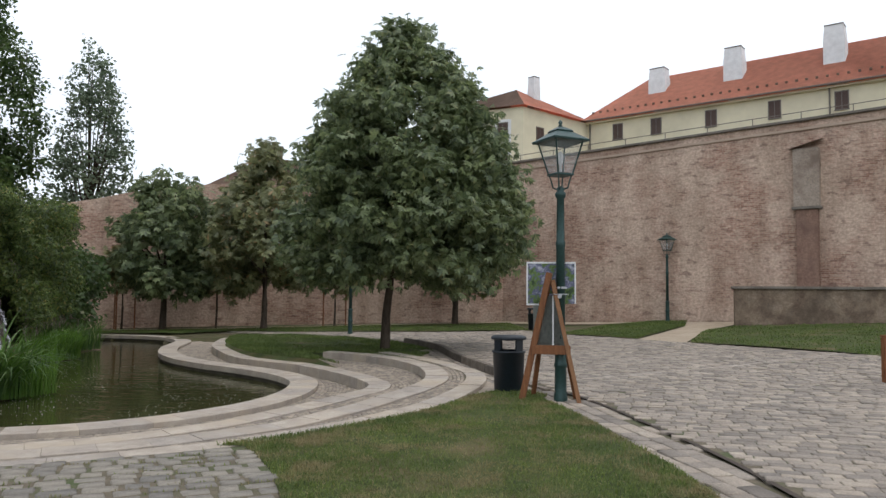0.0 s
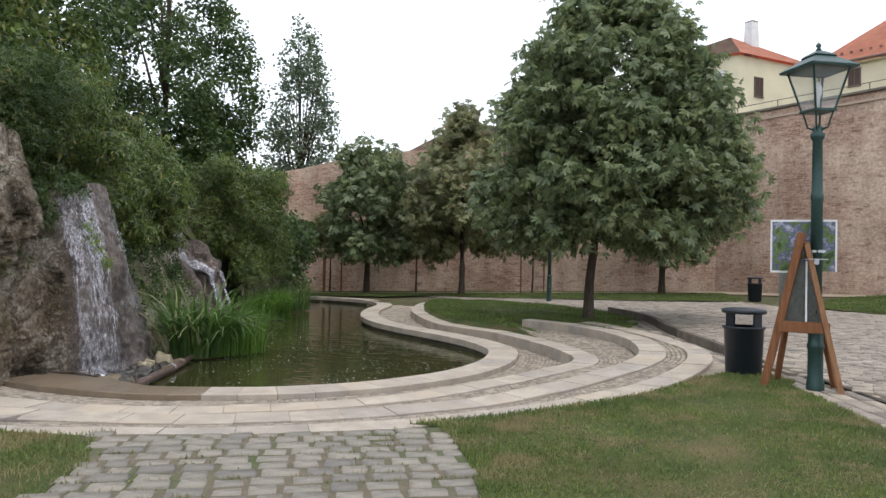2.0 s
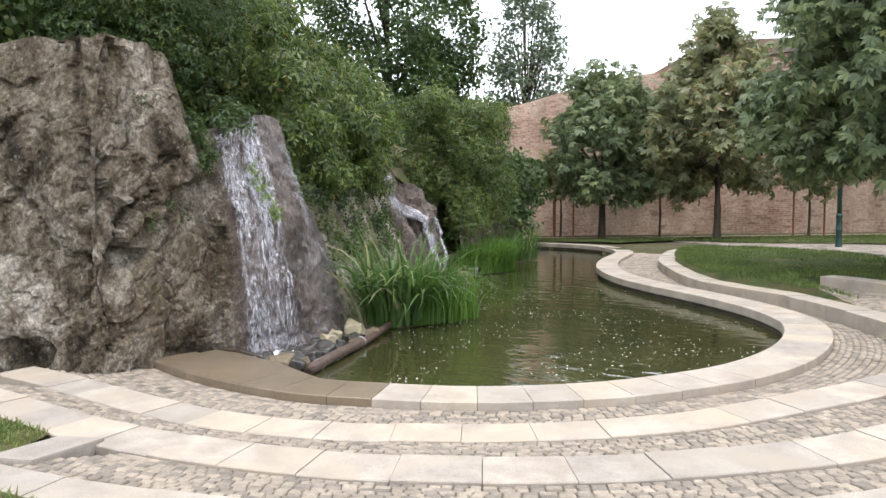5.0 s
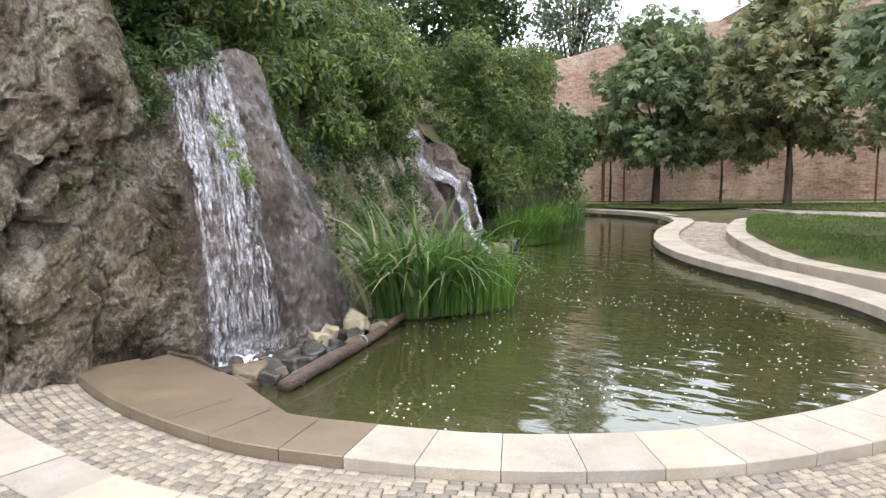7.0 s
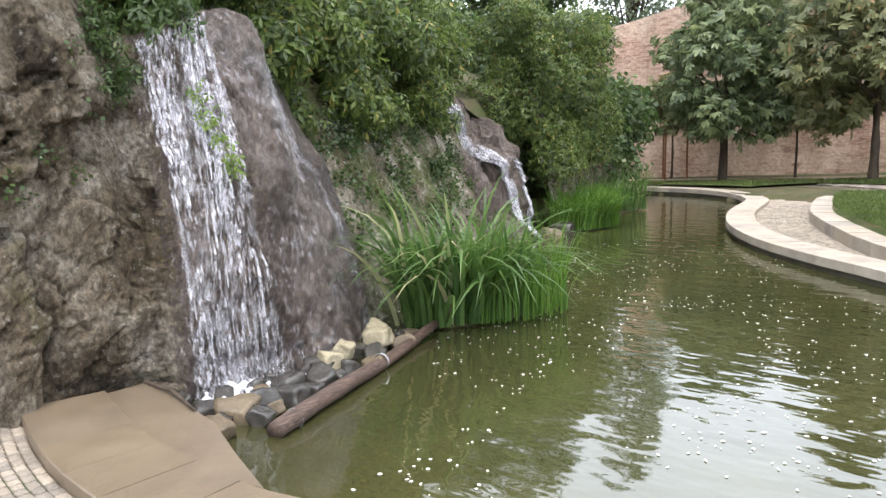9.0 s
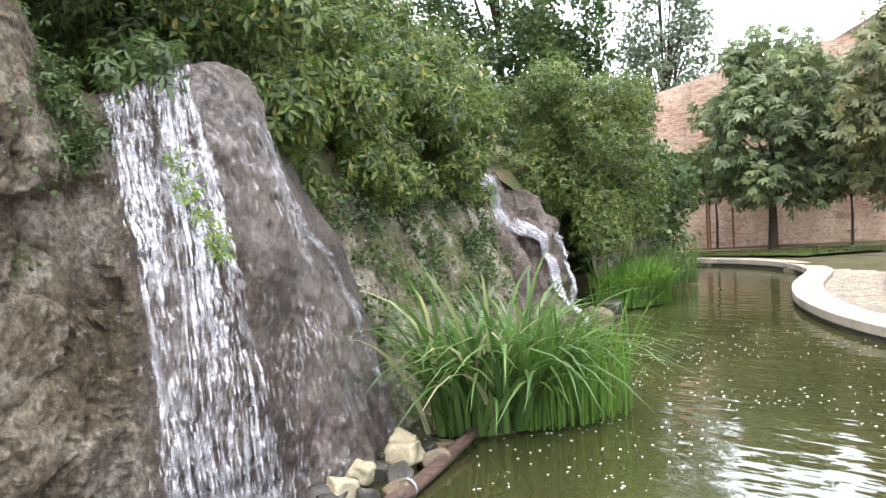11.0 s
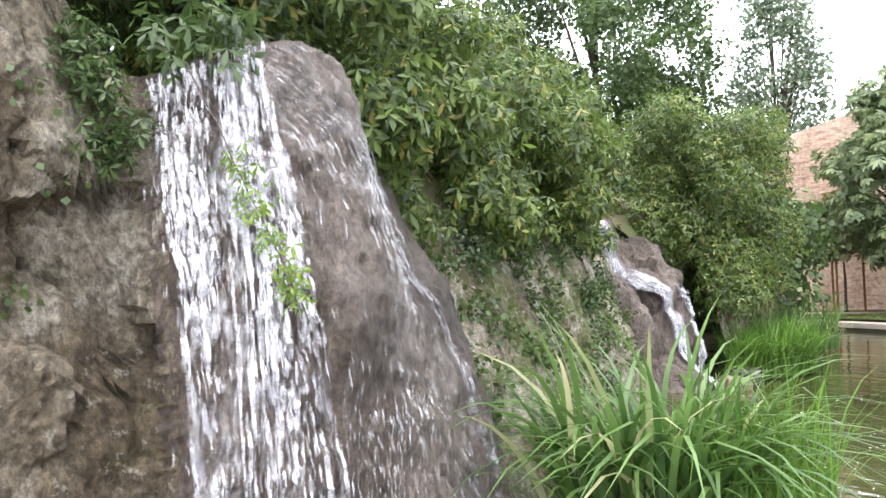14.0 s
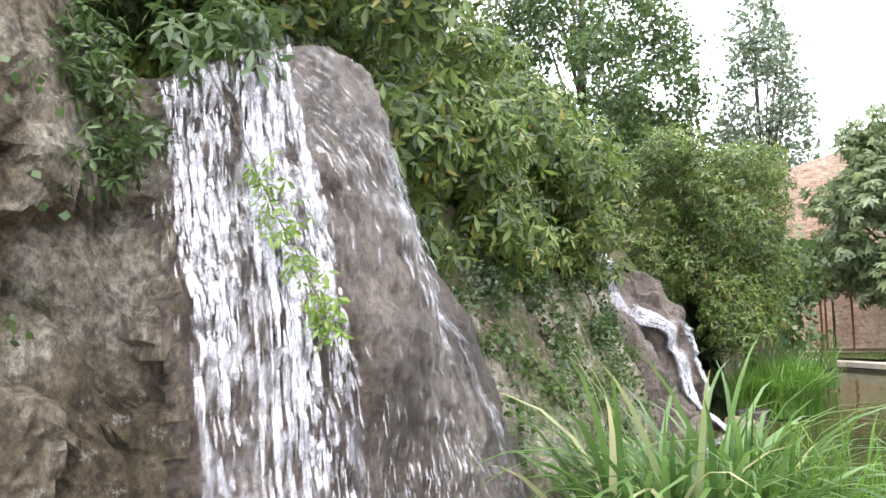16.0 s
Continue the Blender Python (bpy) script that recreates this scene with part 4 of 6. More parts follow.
broadleaf("chestnut_tree", "chestnut tree standing close to the brick wall", 0.6, 34.4, 0.1, 2.2,
          [(1.9, 2.2), (3.0, 2.9), (4.5, 2.9), (6.0, 2.3), (7.4, 0.6)], (0, 0), 9, 70, 0.8, 6500, 0.34, M_LEAF, 5, 0.7, "chestnut trees", 0.14, 8)

broadleaf("old_tree", "tall dark-green broadleaf tree on the hill beyond the rock", -23.6, 33.0, 3.5, 2.5,
          [(-1.5, 3.6), (1.5, 4.4), (5.0, 4.7), (9.0, 4.2), (12.0, 3.0), (14.5, 0.9)], (0, 0), 11, 210, 0.95, 72000, 0.19, M_LEAF_DARK, 1, 0.4, "", 0.28, 14)
broadleaf("old_tree", "tall dark-green broadleaf tree behind the waterfall rock", -15.5, 13.5, 3.2, 2.0,
          [(0.5, 2.6), (2.5, 3.6), (5.0, 3.8), (7.5, 3.2), (9.5, 2.2), (11.0, 0.8)], (0, 0), 12, 120, 1.0, 30000, 0.17, M_LEAF_DARK, 1, 0.4, "", 0.28, 10)
broadleaf("old_tree", "broadleaf tree with light-green leaves above the dry rock", -15.0, 8.0, 3.0, 1.6,
          [(0.3, 2.2), (2.0, 3.0), (4.0, 3.0), (6.0, 2.2), (8.0, 0.8)], (0, 0), 13, 70, 0.9, 12000, 0.2, M_LEAF_BRIGHT, 1, 0.4, "", 0.22, 10)
broadleaf("poplar", "slender pale-green poplar with an open feathery crown", -18.9, 38.5, -0.3, 3.5,
          [(2.5, 1.3), (5.0, 2.0), (8.0, 2.1), (11.0, 1.7), (13.5, 1.0), (15.5, 0.25)], (0, 0), 14, 210, 0.5, 15000, 0.19, M_LEAF_POPLAR, 1, 0.1, "", 0.14, 40)


# ---- climbers, bushes and bank plants ----
def bush(name, label, blobs, n, leaf, mat, seed, fan=1, droop=0.7, stems=6, category="bush", wide=0.45):
    rng = np.random.default_rng(seed)
    b = np.array(blobs)
    c = b[:, :3].mean(0)
    base = (c[0], c[1], b[:, 2].min() - 0.3)
    root = thing(name, label, category, pose(*base))
    p, o = clumps(blobs, n, rng, 0.75, 0.05)
    ob = new("foliage", leaves_mesh("foliage", p - np.array(base), o, leaf, mat, rng, fan, droop, wide))
    ob.parent = root
    for k in range(stems):
        e = Vector(b[int(rng.integers(len(b))), :3]) - Vector(base)
        part("stem", polytube([(rng.uniform(-0.15, 0.15), rng.uniform(-0.15, 0.15), -0.3), e * 0.5 + Vector((0, 0, 0.15)), e], [0.03, 0.02, 0.006], 6), M_BARK, root)
    return root


def crest_blobs(s0, s1, count, rng, back, height, size):
    out = []
    for k in range(count):
        s = rng.uniform(s0, s1)
        i = min(np.searchsorted(CL_S, s), len(CL_S) - 1)
        d, z = rng.uniform(*back), rng.uniform(*height)
        q = CLIFF[i] - CL_N[i] * d
        r = size * rng.uniform(0.6, 1.2)
        out.append((q[0], q[1], z, r, r, r * 0.8))
    return out


rng = np.random.default_rng(21)
bush("climber", "dense green creeper hanging over the rock beside the waterfall", crest_blobs(S_FALL_END - 0.2, S_FALL2 - 1.6, 80, rng, (0.7, 1.5), (1.75, 3.4), 0.36) + crest_blobs(S_FALL_END - 1.0, S_FALL2 - 0.8, 70, rng, (1.5, 2.7), (2.7, 4.5), 0.45), 42000, 0.13, M_LEAF_BRIGHT, 22, 3, 1.5, 8, "creeper")
bush("climber", "green creeper trailing over the waterfall's crest", crest_blobs(S_FALL - 0.6, S_FALL + 0.5, 22, rng, (0.95, 1.9), (3.05, 4.1), 0.38) + crest_blobs(S_FALL + 0.5, S_FALL_END - 0.2, 30, rng, (1.5, 2.6), (3.2, 4.4), 0.42), 13000, 0.085, M_LEAF_BRIGHT, 23, 3, 0.9, 0, "creeper")
bush("climber", "olive creeper with reddish tips on top of the dry rock", crest_blobs(S_ROCK + 0.0, S_FALL + 0.3, 26, rng, (0.8, 2.2), (3.2, 4.4), 0.45), 10000, 0.09, M_LEAF_DARK, 24, 3, 0.9, 0, "creeper")
bush("bush", "tall green bush behind the creeper", crest_blobs(S_FALL - 1.5, S_FALL2 + 1.5, 100, rng, (2.2, 4.5), (2.6, 5.2), 0.7) + crest_blobs(S_FALL + 0.5, S_FALL2 - 0.8, 60, rng, (2.6, 4.6), (4.6, 6.6), 0.6), 52000, 0.13, M_LEAF_BRIGHT, 25, wide=0.3)
bush("bush", "leafy green bush over the small waterfall", crest_blobs(S_FALL2 - 1.2, S_FALL2 + 0.6, 40, rng, (1.7, 3.4), (2.75, 4.4), 0.55), 16000, 0.12, M_LEAF_BRIGHT, 26, wide=0.34)
bush("bush", "leafy green bush leaning over the pond past the small waterfall", crest_blobs(S_FALL2 + 1.1, S_FALL2 + 4.8, 110, rng, (-0.35, 1.6), (0.9, 4.2), 0.5), 42000, 0.12, M_LEAF_BRIGHT, 27, 3, 1.2, wide=0.34)
bush("bush", "dark-green bush on the far bank of the pond", crest_blobs(S_FALL2 + 4.2, S_FALL2 + 12, 70, rng, (-0.1, 2.4), (0.5, 3.0), 0.75), 20000, 0.17, M_LEAF_DARK, 28)
bush("bush", "dark-green bush on the hill under the tall trees", [(-14.0 - 3 * rng.random() - 0.13 * k, 12 + 0.42 * k, 3.9 + 1.6 * rng.random(), 1.1, 1.1, 0.9) for k in range(44)], 24000, 0.17, M_LEAF_DARK, 29)
bush("bush", "green bush over the dry rock", [(-10.5 - 3.5 * rng.random(), 7.4 + 2.8 * rng.random(), 3.4 + 1.6 * rng.random(), 0.6, 0.6, 0.5) for k in range(26)], 9000, 0.12, M_LEAF_DARK, 30)


def rock_blobs(spots, r, rng):
    out = []
    for s, v in spots:
        q = cliff_point(s, v) + foot_at(s)[1] * 0.05
        k = r * rng.uniform(0.6, 1.3)
        out.append((q.x, q.y, q.z, k, k, k))
    return out


bush("climber", "dark ivy tufts hanging beside the waterfall's crest", rock_blobs([(S_FALL - 0.04 - 0.2 * rng.random(), 0.8 + 0.17 * u) for u in np.linspace(0, 1, 12)], 0.075, rng), 900, 0.06, M_LEAF_DARK, 34, 3, 0.9, 0, "ivy")
bush("climber", "leafy creeper tip hanging into the waterfall's crest", rock_blobs([(S_FALL + 0.05 + 0.3 * rng.random(), 1.0 + 0.06 * rng.random()) for u in range(9)], 0.1, rng), 260, 0.1, M_LEAF_DARK, 35, 3, 1.2, 0, "creeper")
bush("shrub", "small shrub with tiny pale flowers on the mossy rock", rock_blobs([(S_FALL_END + 1.2 + 0.4 * rng.random(), 0.66 + 0.14 * rng.random()) for u in range(8)], 0.13, rng), 1500, 0.035, M_LEAF_POPLAR, 36, 1, 0.2, 5, "shrub")
bush("weed_tuft", "low green weeds growing on the mossy rock", rock_blobs([(S_FALL_END + 0.45 + (S_FALL2 - S_FALL_END - 1.6) * rng.random(), 0.2 + 0.75 * rng.random()) for u in range(90)], 0.13, rng), 11000, 0.055, M_LEAF_DARK, 37, 1, 0.3, 2, "weeds")
bush("weed_tuft", "scattered green weeds on the dry rock", rock_blobs([(S_FALL - 0.1 - 1.0 * rng.random(), 0.4 + 0.5 * rng.random()) for u in range(10)], 0.035, rng), 260, 0.035, M_LEAF_DARK, 38, 1, 0.3, 0, "weeds")


def blades_mesh(name, roots, height, lean, width, mat, rng, seg=4):
    """Long arching blades of grass or iris."""
    n = len(roots)
    az = rng.uniform(0, 2 * math.pi, n)
    d = np.stack([np.cos(az), np.sin(az), np.zeros(n)], 1)
    if lean is not None:
        d = unit(d * 0.8 + lean)
    h = height * rng.uniform(0.55, 1.15, n)
    bend = rng.uniform(0.15, 1.0, n)
    side = np.stack([-d[:, 1], d[:, 0], np.zeros(n)], 1)
    tw = rng.uniform(-0.8, 0.8, n)
    side = unit(side * np.cos(tw)[:, None] + d * np.sin(tw)[:, None])
    rows = []
    for k in range(seg + 1):
        u = k / seg
        p = roots + d * (h * bend * u ** 2.1 * 0.8)[:, None]
        p[:, 2] += h * (u - 0.55 * bend * u ** 3)
        w = width * (1 - u ** 2.5) * 0.5 + 0.0008
        rows.append(p - side * w)
        rows.append(p + side * w)
    v = np.stack(rows, 1).reshape(-1, 3)
    m = 2 * (seg + 1)
    i = np.arange(n) * m
    f = np.concatenate([np.stack([i + 2 * k, i + 2 * k + 1, i + 2 * k + 3, i + 2 * k + 2], 1) for k in range(seg)])
    return fast_mesh(name, v, f, mat)


def plant(name, label, cx, cy, z, rx, ry, turn, n, height, width, mat, seed, lean=None, second=None):
    rng = np.random.default_rng(seed)
    root = thing(name, label, "plant", pose(cx, cy, z, 0, 0, turn))

    def spots(k, fx=1.0):
        a, r = rng.uniform(0, 2 * math.pi, k), np.sqrt(rng.random(k))
        return np.stack([rx * fx * r * np.cos(a), ry * r * np.sin(a), np.zeros(k)], 1)
    if n <= 300:
        kinds = [blades_mesh("blade", np.zeros((1, 3)), height, np.array([3.0, 0, 0]), width, M_IRIS, rng, 7) for _ in range(24)]
        for q in spots(n):
            ob = new("blade", kinds[int(rng.integers(24))])
            ob.parent = root
            az = math.degrees(math.atan2(q[1] * 0.6 - 0.1, q[0] + 0.12)) + rng.normal() * 50
            ob.matrix_basis = pose(q[0], q[1], 0, rng.normal() * 5, 8 + rng.normal() * 7, az)
    else:
        ob = new("blade_mass", blades_mesh("blade_mass", spots(n), height, lean, width, mat, rng, 5))
        ob.parent, ob["kind"] = root, "stuff"
    if second:
        ob = new("fine_grass", blades_mesh("fine_grass", spots(second[0]) + np.array([second[1], second[2], 0]), second[3], lean, second[4], M_SEDGE, rng, 5))
        ob.parent, ob["kind"] = root, "stuff"
    bm = lathe([(0.02, -0.2), (max(rx, ry) * 0.8, -0.1), (max(rx, ry) * 0.6, 0.06), (0.05, 0.12)], 14, Matrix.Diagonal((rx / max(rx, ry), ry / max(rx, ry), 1, 1)))
    part("root_clump", bm, M_EARTH, root)
    return root


plant("iris_clump", "tall green iris clump with arching blades at the water's edge", -8.05, 13.0, -0.42, 0.3, 0.66, -25, 300, 1.75, 0.047, M_REED, 31, np.array([0.35, -0.1, 0.0]), (380, 0.15, 0.6, 1.25, 0.013))
plant("sedge_clump", "bright-green sedge tuft on the pond bank", -10.9, 20.6, -0.42, 0.45, 0.9, -15, 1500, 1.0, 0.022, M_SEDGE, 32, np.array([0.5, 0, 0.0]))
plant("sedge_clump", "tall dark-green grasses at the far bank", -12.1, 23.4, -0.42, 0.5, 1.5, -20, 600, 1.2, 0.03, M_REED, 33, np.array([0.4, 0, 0.0]))


# ---- falling water ----
def fall_edge(v):
    """Width of the wet apron at v up the falls: broad at its foot, rounded in to the crest."""
    return float(np.interp(v, [0, 0.5, 0.75, 0.85, 0.92, 0.97, 1.0], [2.35, 2.42, 2.25, 1.85, 1.2, 0.85, 0.6]))


def on_apron(a, v):
    s = S_FALL + 0.02 + a * fall_edge(v)
    n = foot_at(s)[1]
    return cliff_point(s, v, 0.75), n, Vector((-n.y, n.x, 0))


def on_main(a, v):
    s = S_FALL + 0.06 + a * (0.74 - 0.3 * v) + 0.02 * math.sin(5 * v + 6 * a)
    n = foot_at(s)[1]
    return cliff_point(s, v, 0.75), n, Vector((-n.y, n.x, 0))


SPUR_RUN = [(18.36, 2.36), (18.46, 2.05), (18.56, 1.65), (18.7, 1.32), (18.88, 1.17), (18.95, 0.9), (19.0, 0.6), (19.05, 0.25), (19.08, -0.45)]
SPUR_BRANCH = [(18.92, 1.14), (19.1, 1.08), (19.34, 1.04), (19.48, 0.8), (19.5, 0.5), (19.46, 0.1), (19.46, -0.45)]
SPUR_LEDGE = [(18.62, 1.4), (18.52, 1.2), (18.5, 1.08), (18.7, 1.03), (18.95, 0.98)]


def on_spur(run, widths):
    def place(a, v):
        u = (1 - v) * (len(run) - 1)
        k = min(int(u), len(run) - 2)
        f = u - k
        y = run[k][0] + (run[k + 1][0] - run[k][0]) * f
        z = run[k][1] + (run[k + 1][1] - run[k][1]) * f
        y += -0.22 + (a - 0.5) * float(np.interp(u / (len(run) - 1), np.linspace(0, 1, len(widths)), widths))
        hit = SPUR.ray_cast(Vector((-9.0, y, z)), Vector((-1, 0, 0)))[0]
        return hit or Vector((-12.35 - 0.35 * (z - 1.1), y, z)), Vector((0.8, -0.6, 0)), Vector((0.6, 0.8, 0))
    return place


def water_dashes(name, place, count, rng, lift, width, length, vmin=0.1, thick=0.0, grain=(7.0, 2.6), mat=None, vmax=1.0):
    """Strings and clots of falling water, each a short ribbon that follows the rock, gathered where the flow is thick."""
    verts, faces = [], []
    off = rng.uniform(0, 50)
    made = 0
    while made < count:
        a, v1 = rng.random(), rng.uniform(vmin, vmax)
        if noise.fractal((a * grain[0] + off, v1 * grain[1], off), 0.9, 2.0, 3) + 0.25 * rng.normal() < thick:
            continue
        made += 1
        v0 = max(vmin - 0.02, v1 - rng.uniform(*length))
        w, li, ph = rng.uniform(width[0] ** 0.5, width[1] ** 0.5) ** 2, rng.uniform(*lift), rng.uniform(0, 6)
        base = len(verts)
        for j in range(5):
            v = v1 + (v0 - v1) * j / 4
            p, n, t = place(a + 0.012 * math.sin(9 * v + ph), v)
            p = p + n * (li + 0.02)
            t = t * (w * (0.25 + math.sin(math.pi * (j + 0.4) / 4.8)))
            verts += [p - t, p + t]
        for j in range(4):
            faces.append((base + 2 * j, base + 2 * j + 1, base + 2 * j + 3, base + 2 * j + 2))
    return mesh_of(name, verts, faces, mat or M_SPRAY)


def veil(name, place, a0, a1, lift, rows=40, cols=18, mat=None):
    verts, faces = [], []
    for j in range(rows + 1):
        v = 0.08 + 0.93 * j / rows
        for c in range(cols + 1):
            p, n, _ = place(a0 + (a1 - a0) * c / cols, min(v, 1))
            verts.append(p + n * lift + Vector((0, 0, 0.03 if v > 1 else 0)))
    for j in range(rows):
        for c in range(cols):
            k = j * (cols + 1) + c
            faces.append((k, k + 1, k + cols + 2, k + cols + 1))
    return mesh_of(name, verts, faces, mat or M_FALL, True)


def flow(parent, name, me):
    ob = new(name, me)
    ob.parent, ob["kind"] = parent, "stuff"


rng = np.random.default_rng(41)
falls = thing("waterfall", "white waterfall streaming down a dark rock apron", "waterfall", pose(0, 0, 0))
flow(falls, "main_stream", veil("main_stream", on_main, 0.0, 1.0, 0.05, 60, 24))
flow(falls, "thin_veil", veil("thin_veil", on_apron, 0.25, 1.0, 0.025, 50, 30, M_VEIL))
flow(falls, "strand", water_dashes("strand", on_main, 170, rng, (0.03, 0.1), (0.002, 0.01), (0.04, 0.12), 0.1, 0.2, (9.0, 1.1)))
flow(falls, "spray", water_dashes("spray", on_main, 2100, rng, (0.02, 0.12), (0.001, 0.009), (0.008, 0.035), 0.1, 0.06, (8.0, 2.6)))
flow(falls, "spray", water_dashes("spray", on_apron, 2600, rng, (0.0, 0.06), (0.001, 0.0045), (0.006, 0.03), 0.1, 0.05, (5.0, 4.0), M_DROP))
flow(falls, "edge_stream", water_dashes("edge_stream", lambda a, v: on_apron(0.955 + 0.045 * a, v), 300, rng, (0.0, 0.04), (0.0015, 0.008), (0.01, 0.06), 0.1, 0.0, (1.0, 6.0)))
flow(falls, "splash", water_dashes("splash", on_main, 500, rng, (0.05, 0.3), (0.002, 0.008), (0.006, 0.02), 0.09, -0.3, (7.0, 2.0), M_DROP, 0.2))
falls2 = thing("waterfall", "small white waterfall spilling over a rock spur", "waterfall", pose(0, 0, 0))
RUN, BRANCH, LEDGE = on_spur(SPUR_RUN, (0.12, 0.2, 0.34, 0.4, 0.3, 0.16, 0.12, 0.14, 0.2)), on_spur(SPUR_BRANCH, (0.1, 0.16, 0.2, 0.14, 0.12, 0.14)), on_spur(SPUR_LEDGE, (0.15, 0.12, 0.08, 0.07))
flow(falls2, "main_stream", veil("main_stream", RUN, 0.0, 1.0, 0.05, 60, 8))
for nm, pl, k in (("spray", RUN, 1500), ("branch_stream", BRANCH, 520), ("ledge_stream", LEDGE, 260)):
    flow(falls2, nm, water_dashes(nm, pl, k, rng, (0.06, 0.18), (0.004, 0.024), (0.02, 0.1), 0.02, -0.12, (3.0, 5.0)))


# ---- street furniture ----
M_LAMPGLASS, _n, _l, _b = node_mat("lantern_glass", 0.08, 0, 0.5)
_b.inputs["Base Color"].default_value = (0.55, 0.6, 0.62, 1)
_b.inputs["Alpha"].default_value = 0.16
M_POSTER = rough_mat("landscape_poster", [(0.36, (0.04, 0.07, 0.03)), (0.46, (0.13, 0.2, 0.06)), (0.52, (0.1, 0.1, 0.19)), (0.62, (0.4, 0.42, 0.46))], 6.0, 30, 0.4, 0.001)
M_PANEL = plain("grey_board", (0.16, 0.17, 0.15), 0.3, 0, 0.5)
M_STEEL = plain("padlock_steel", (0.45, 0.46, 0.48), 0.35, 0.8, 0.5)
M_LIGHTWOOD = rough_mat("light_wood", [(0.3, (0.2, 0.095, 0.045)), (0.7, (0.34, 0.18, 0.09))], 4, 60, 0.6, 0.003, None, 1, "", "Object", 0.3, (6, 6, 0.6))


def street_lamp(x, y, z, turn, label):
    root = thing("street_lamp", label, "street lamp", pose(x, y, z, 0, 0, turn), "street lamps of the square")
    part("base", lathe([(0.1, -0.15), (0.1, 0.02), (0.092, 0.1), (0.086, 0.12), (0.084, 0.46), (0.095, 0.48), (0.095, 0.52), (0.084, 0.54), (0.08, 0.86), (0.092, 0.88), (0.092, 0.93), (0.072, 0.97)], 18), M_GREEN, root, "ringed cast-iron foot", True)
    pole = part("pole", lathe([(0.066, 0.96), (0.063, 2.2), (0.07, 2.22), (0.07, 2.28), (0.06, 2.3), (0.054, 2.92), (0.075, 2.95), (0.08, 3.0), (0.05, 3.03), (0.06, 3.07), (0.035, 3.1)], 18), M_GREEN, root, "", True)
    for k in range(4):
        a = math.pi / 4 + k * math.pi / 2
        c, s = math.cos(a), math.sin(a)
        part("bracket", polytube([(0.04 * c, 0.04 * s, 3.05), (0.11 * c, 0.11 * s, 3.08), (0.13 * c, 0.13 * s, 3.16), (0.17 * c, 0.17 * s, 3.28)], [0.012, 0.012, 0.011, 0.011], 6), M_GREEN, root)
    h0, h1, z0, z1 = 0.125, 0.235, 3.28, 3.76
    lan = part("lantern", bars(-h0 - 0.02, h0 + 0.02, -h0 - 0.02, h0 + 0.02, z0 - 0.025, z0 + 0.005, 0.006), M_GREEN, root, "square tapering lantern")
    for sx, sy in ((1, 1), (1, -1), (-1, -1), (-1, 1)):
        bm = bmesh.new()
        tube(bm, (sx * h0, sy * h0, z0), (sx * h1, sy * h1, z1), 0.013, 0.013, 6)
        part("corner_bar", bm, M_GREEN, lan)
    for k in range(4):
        r = pose(0, 0, 0, 0, 0, 90 * k)
        bm = bmesh.new()
        q = [bm.verts.new(r @ Vector(p)) for p in ((-h0, -h0, z0), (h0, -h0, z0), (h1, -h1, z1), (-h1, -h1, z1))]
        f = bm.faces.new(q)
        bmesh.ops.solidify(bm, geom=[f], thickness=0.004)
        part("pane", bm, M_LAMPGLASS, lan, "pale lantern glass").visible_shadow = False
    bm = bmesh.new()
    lv = [(0.3, 3.75), (0.305, 3.775), (0.13, 3.9), (0.14, 3.915), (0.11, 3.94), (0.035, 3.985)]
    rings = [[bm.verts.new((sx * r, sy * r, zz)) for sx, sy in ((1, 1), (-1, 1), (-1, -1), (1, -1))] for r, zz in lv]
    for a, b in zip(rings, rings[1:]):
        for i in range(4):
            bm.faces.new((a[i], a[(i + 1) % 4], b[(i + 1) % 4], b[i]))
    bm.faces.new(rings[0])
    bm.faces.new(rings[-1])
    part("roof", bm, M_GREEN, root, "stepped green metal roof")
    part("finial", lathe([(0.02, 3.98), (0.035, 4.0), (0.018, 4.02), (0.034, 4.045), (0.025, 4.065), (0.004, 4.09)], 12), M_GREEN, root, "", True)
    part("bulb", lathe([(0.018, 3.3), (0.02, 3.42), (0.04, 3.47), (0.045, 3.54), (0.03, 3.6), (0.005, 3.62)], 12), M_WHITE, root, "white lamp bulb", True)
    return root


street_lamp(1.72, 10.62, 0.0, 25, "dark-green cast-iron street lamp with a square lantern beside a wooden easel")
street_lamp(10.3, 33.4, float(rise(10.3, 33.4)), 25, "dark-green cast-iron street lamp before the brick wall")
street_lamp(-3.5, 27.9, float(rise(-3.5, 27.9)), 10, "dark-green cast-iron street lamp among the chestnut trees")


def litter_bin(x, y, z, label):
    root = thing("litter_bin", label, "litter bin", pose(x, y, z, 0, 0, 12), "litter bins")
    part("body", lathe([(0.21, -0.02), (0.225, 0.0), (0.25, 0.6), (0.27, 0.61), (0.27, 0.635), (0.235, 0.64), (0.22, 0.1), (0.02, 0.08)], 28), M_BIN, root, "", True)
    for k in range(4):
        a = radians(25 + 90 * k)
        m = pose(0.235 * math.cos(a), 0.235 * math.sin(a), 0.72, 0, 0, math.degrees(a))
        part("post", bars(-0.015, 0.015, -0.07, 0.07, -0.1, 0.1, 0.008, m), M_BIN, root)
    part("lid", lathe([(0.02, 0.88), (0.22, 0.875), (0.275, 0.86), (0.285, 0.83), (0.275, 0.81), (0.25, 0.805), (0.02, 0.81)][::-1], 28), M_BIN, root, "flat round lid with a rim", True)
    return root


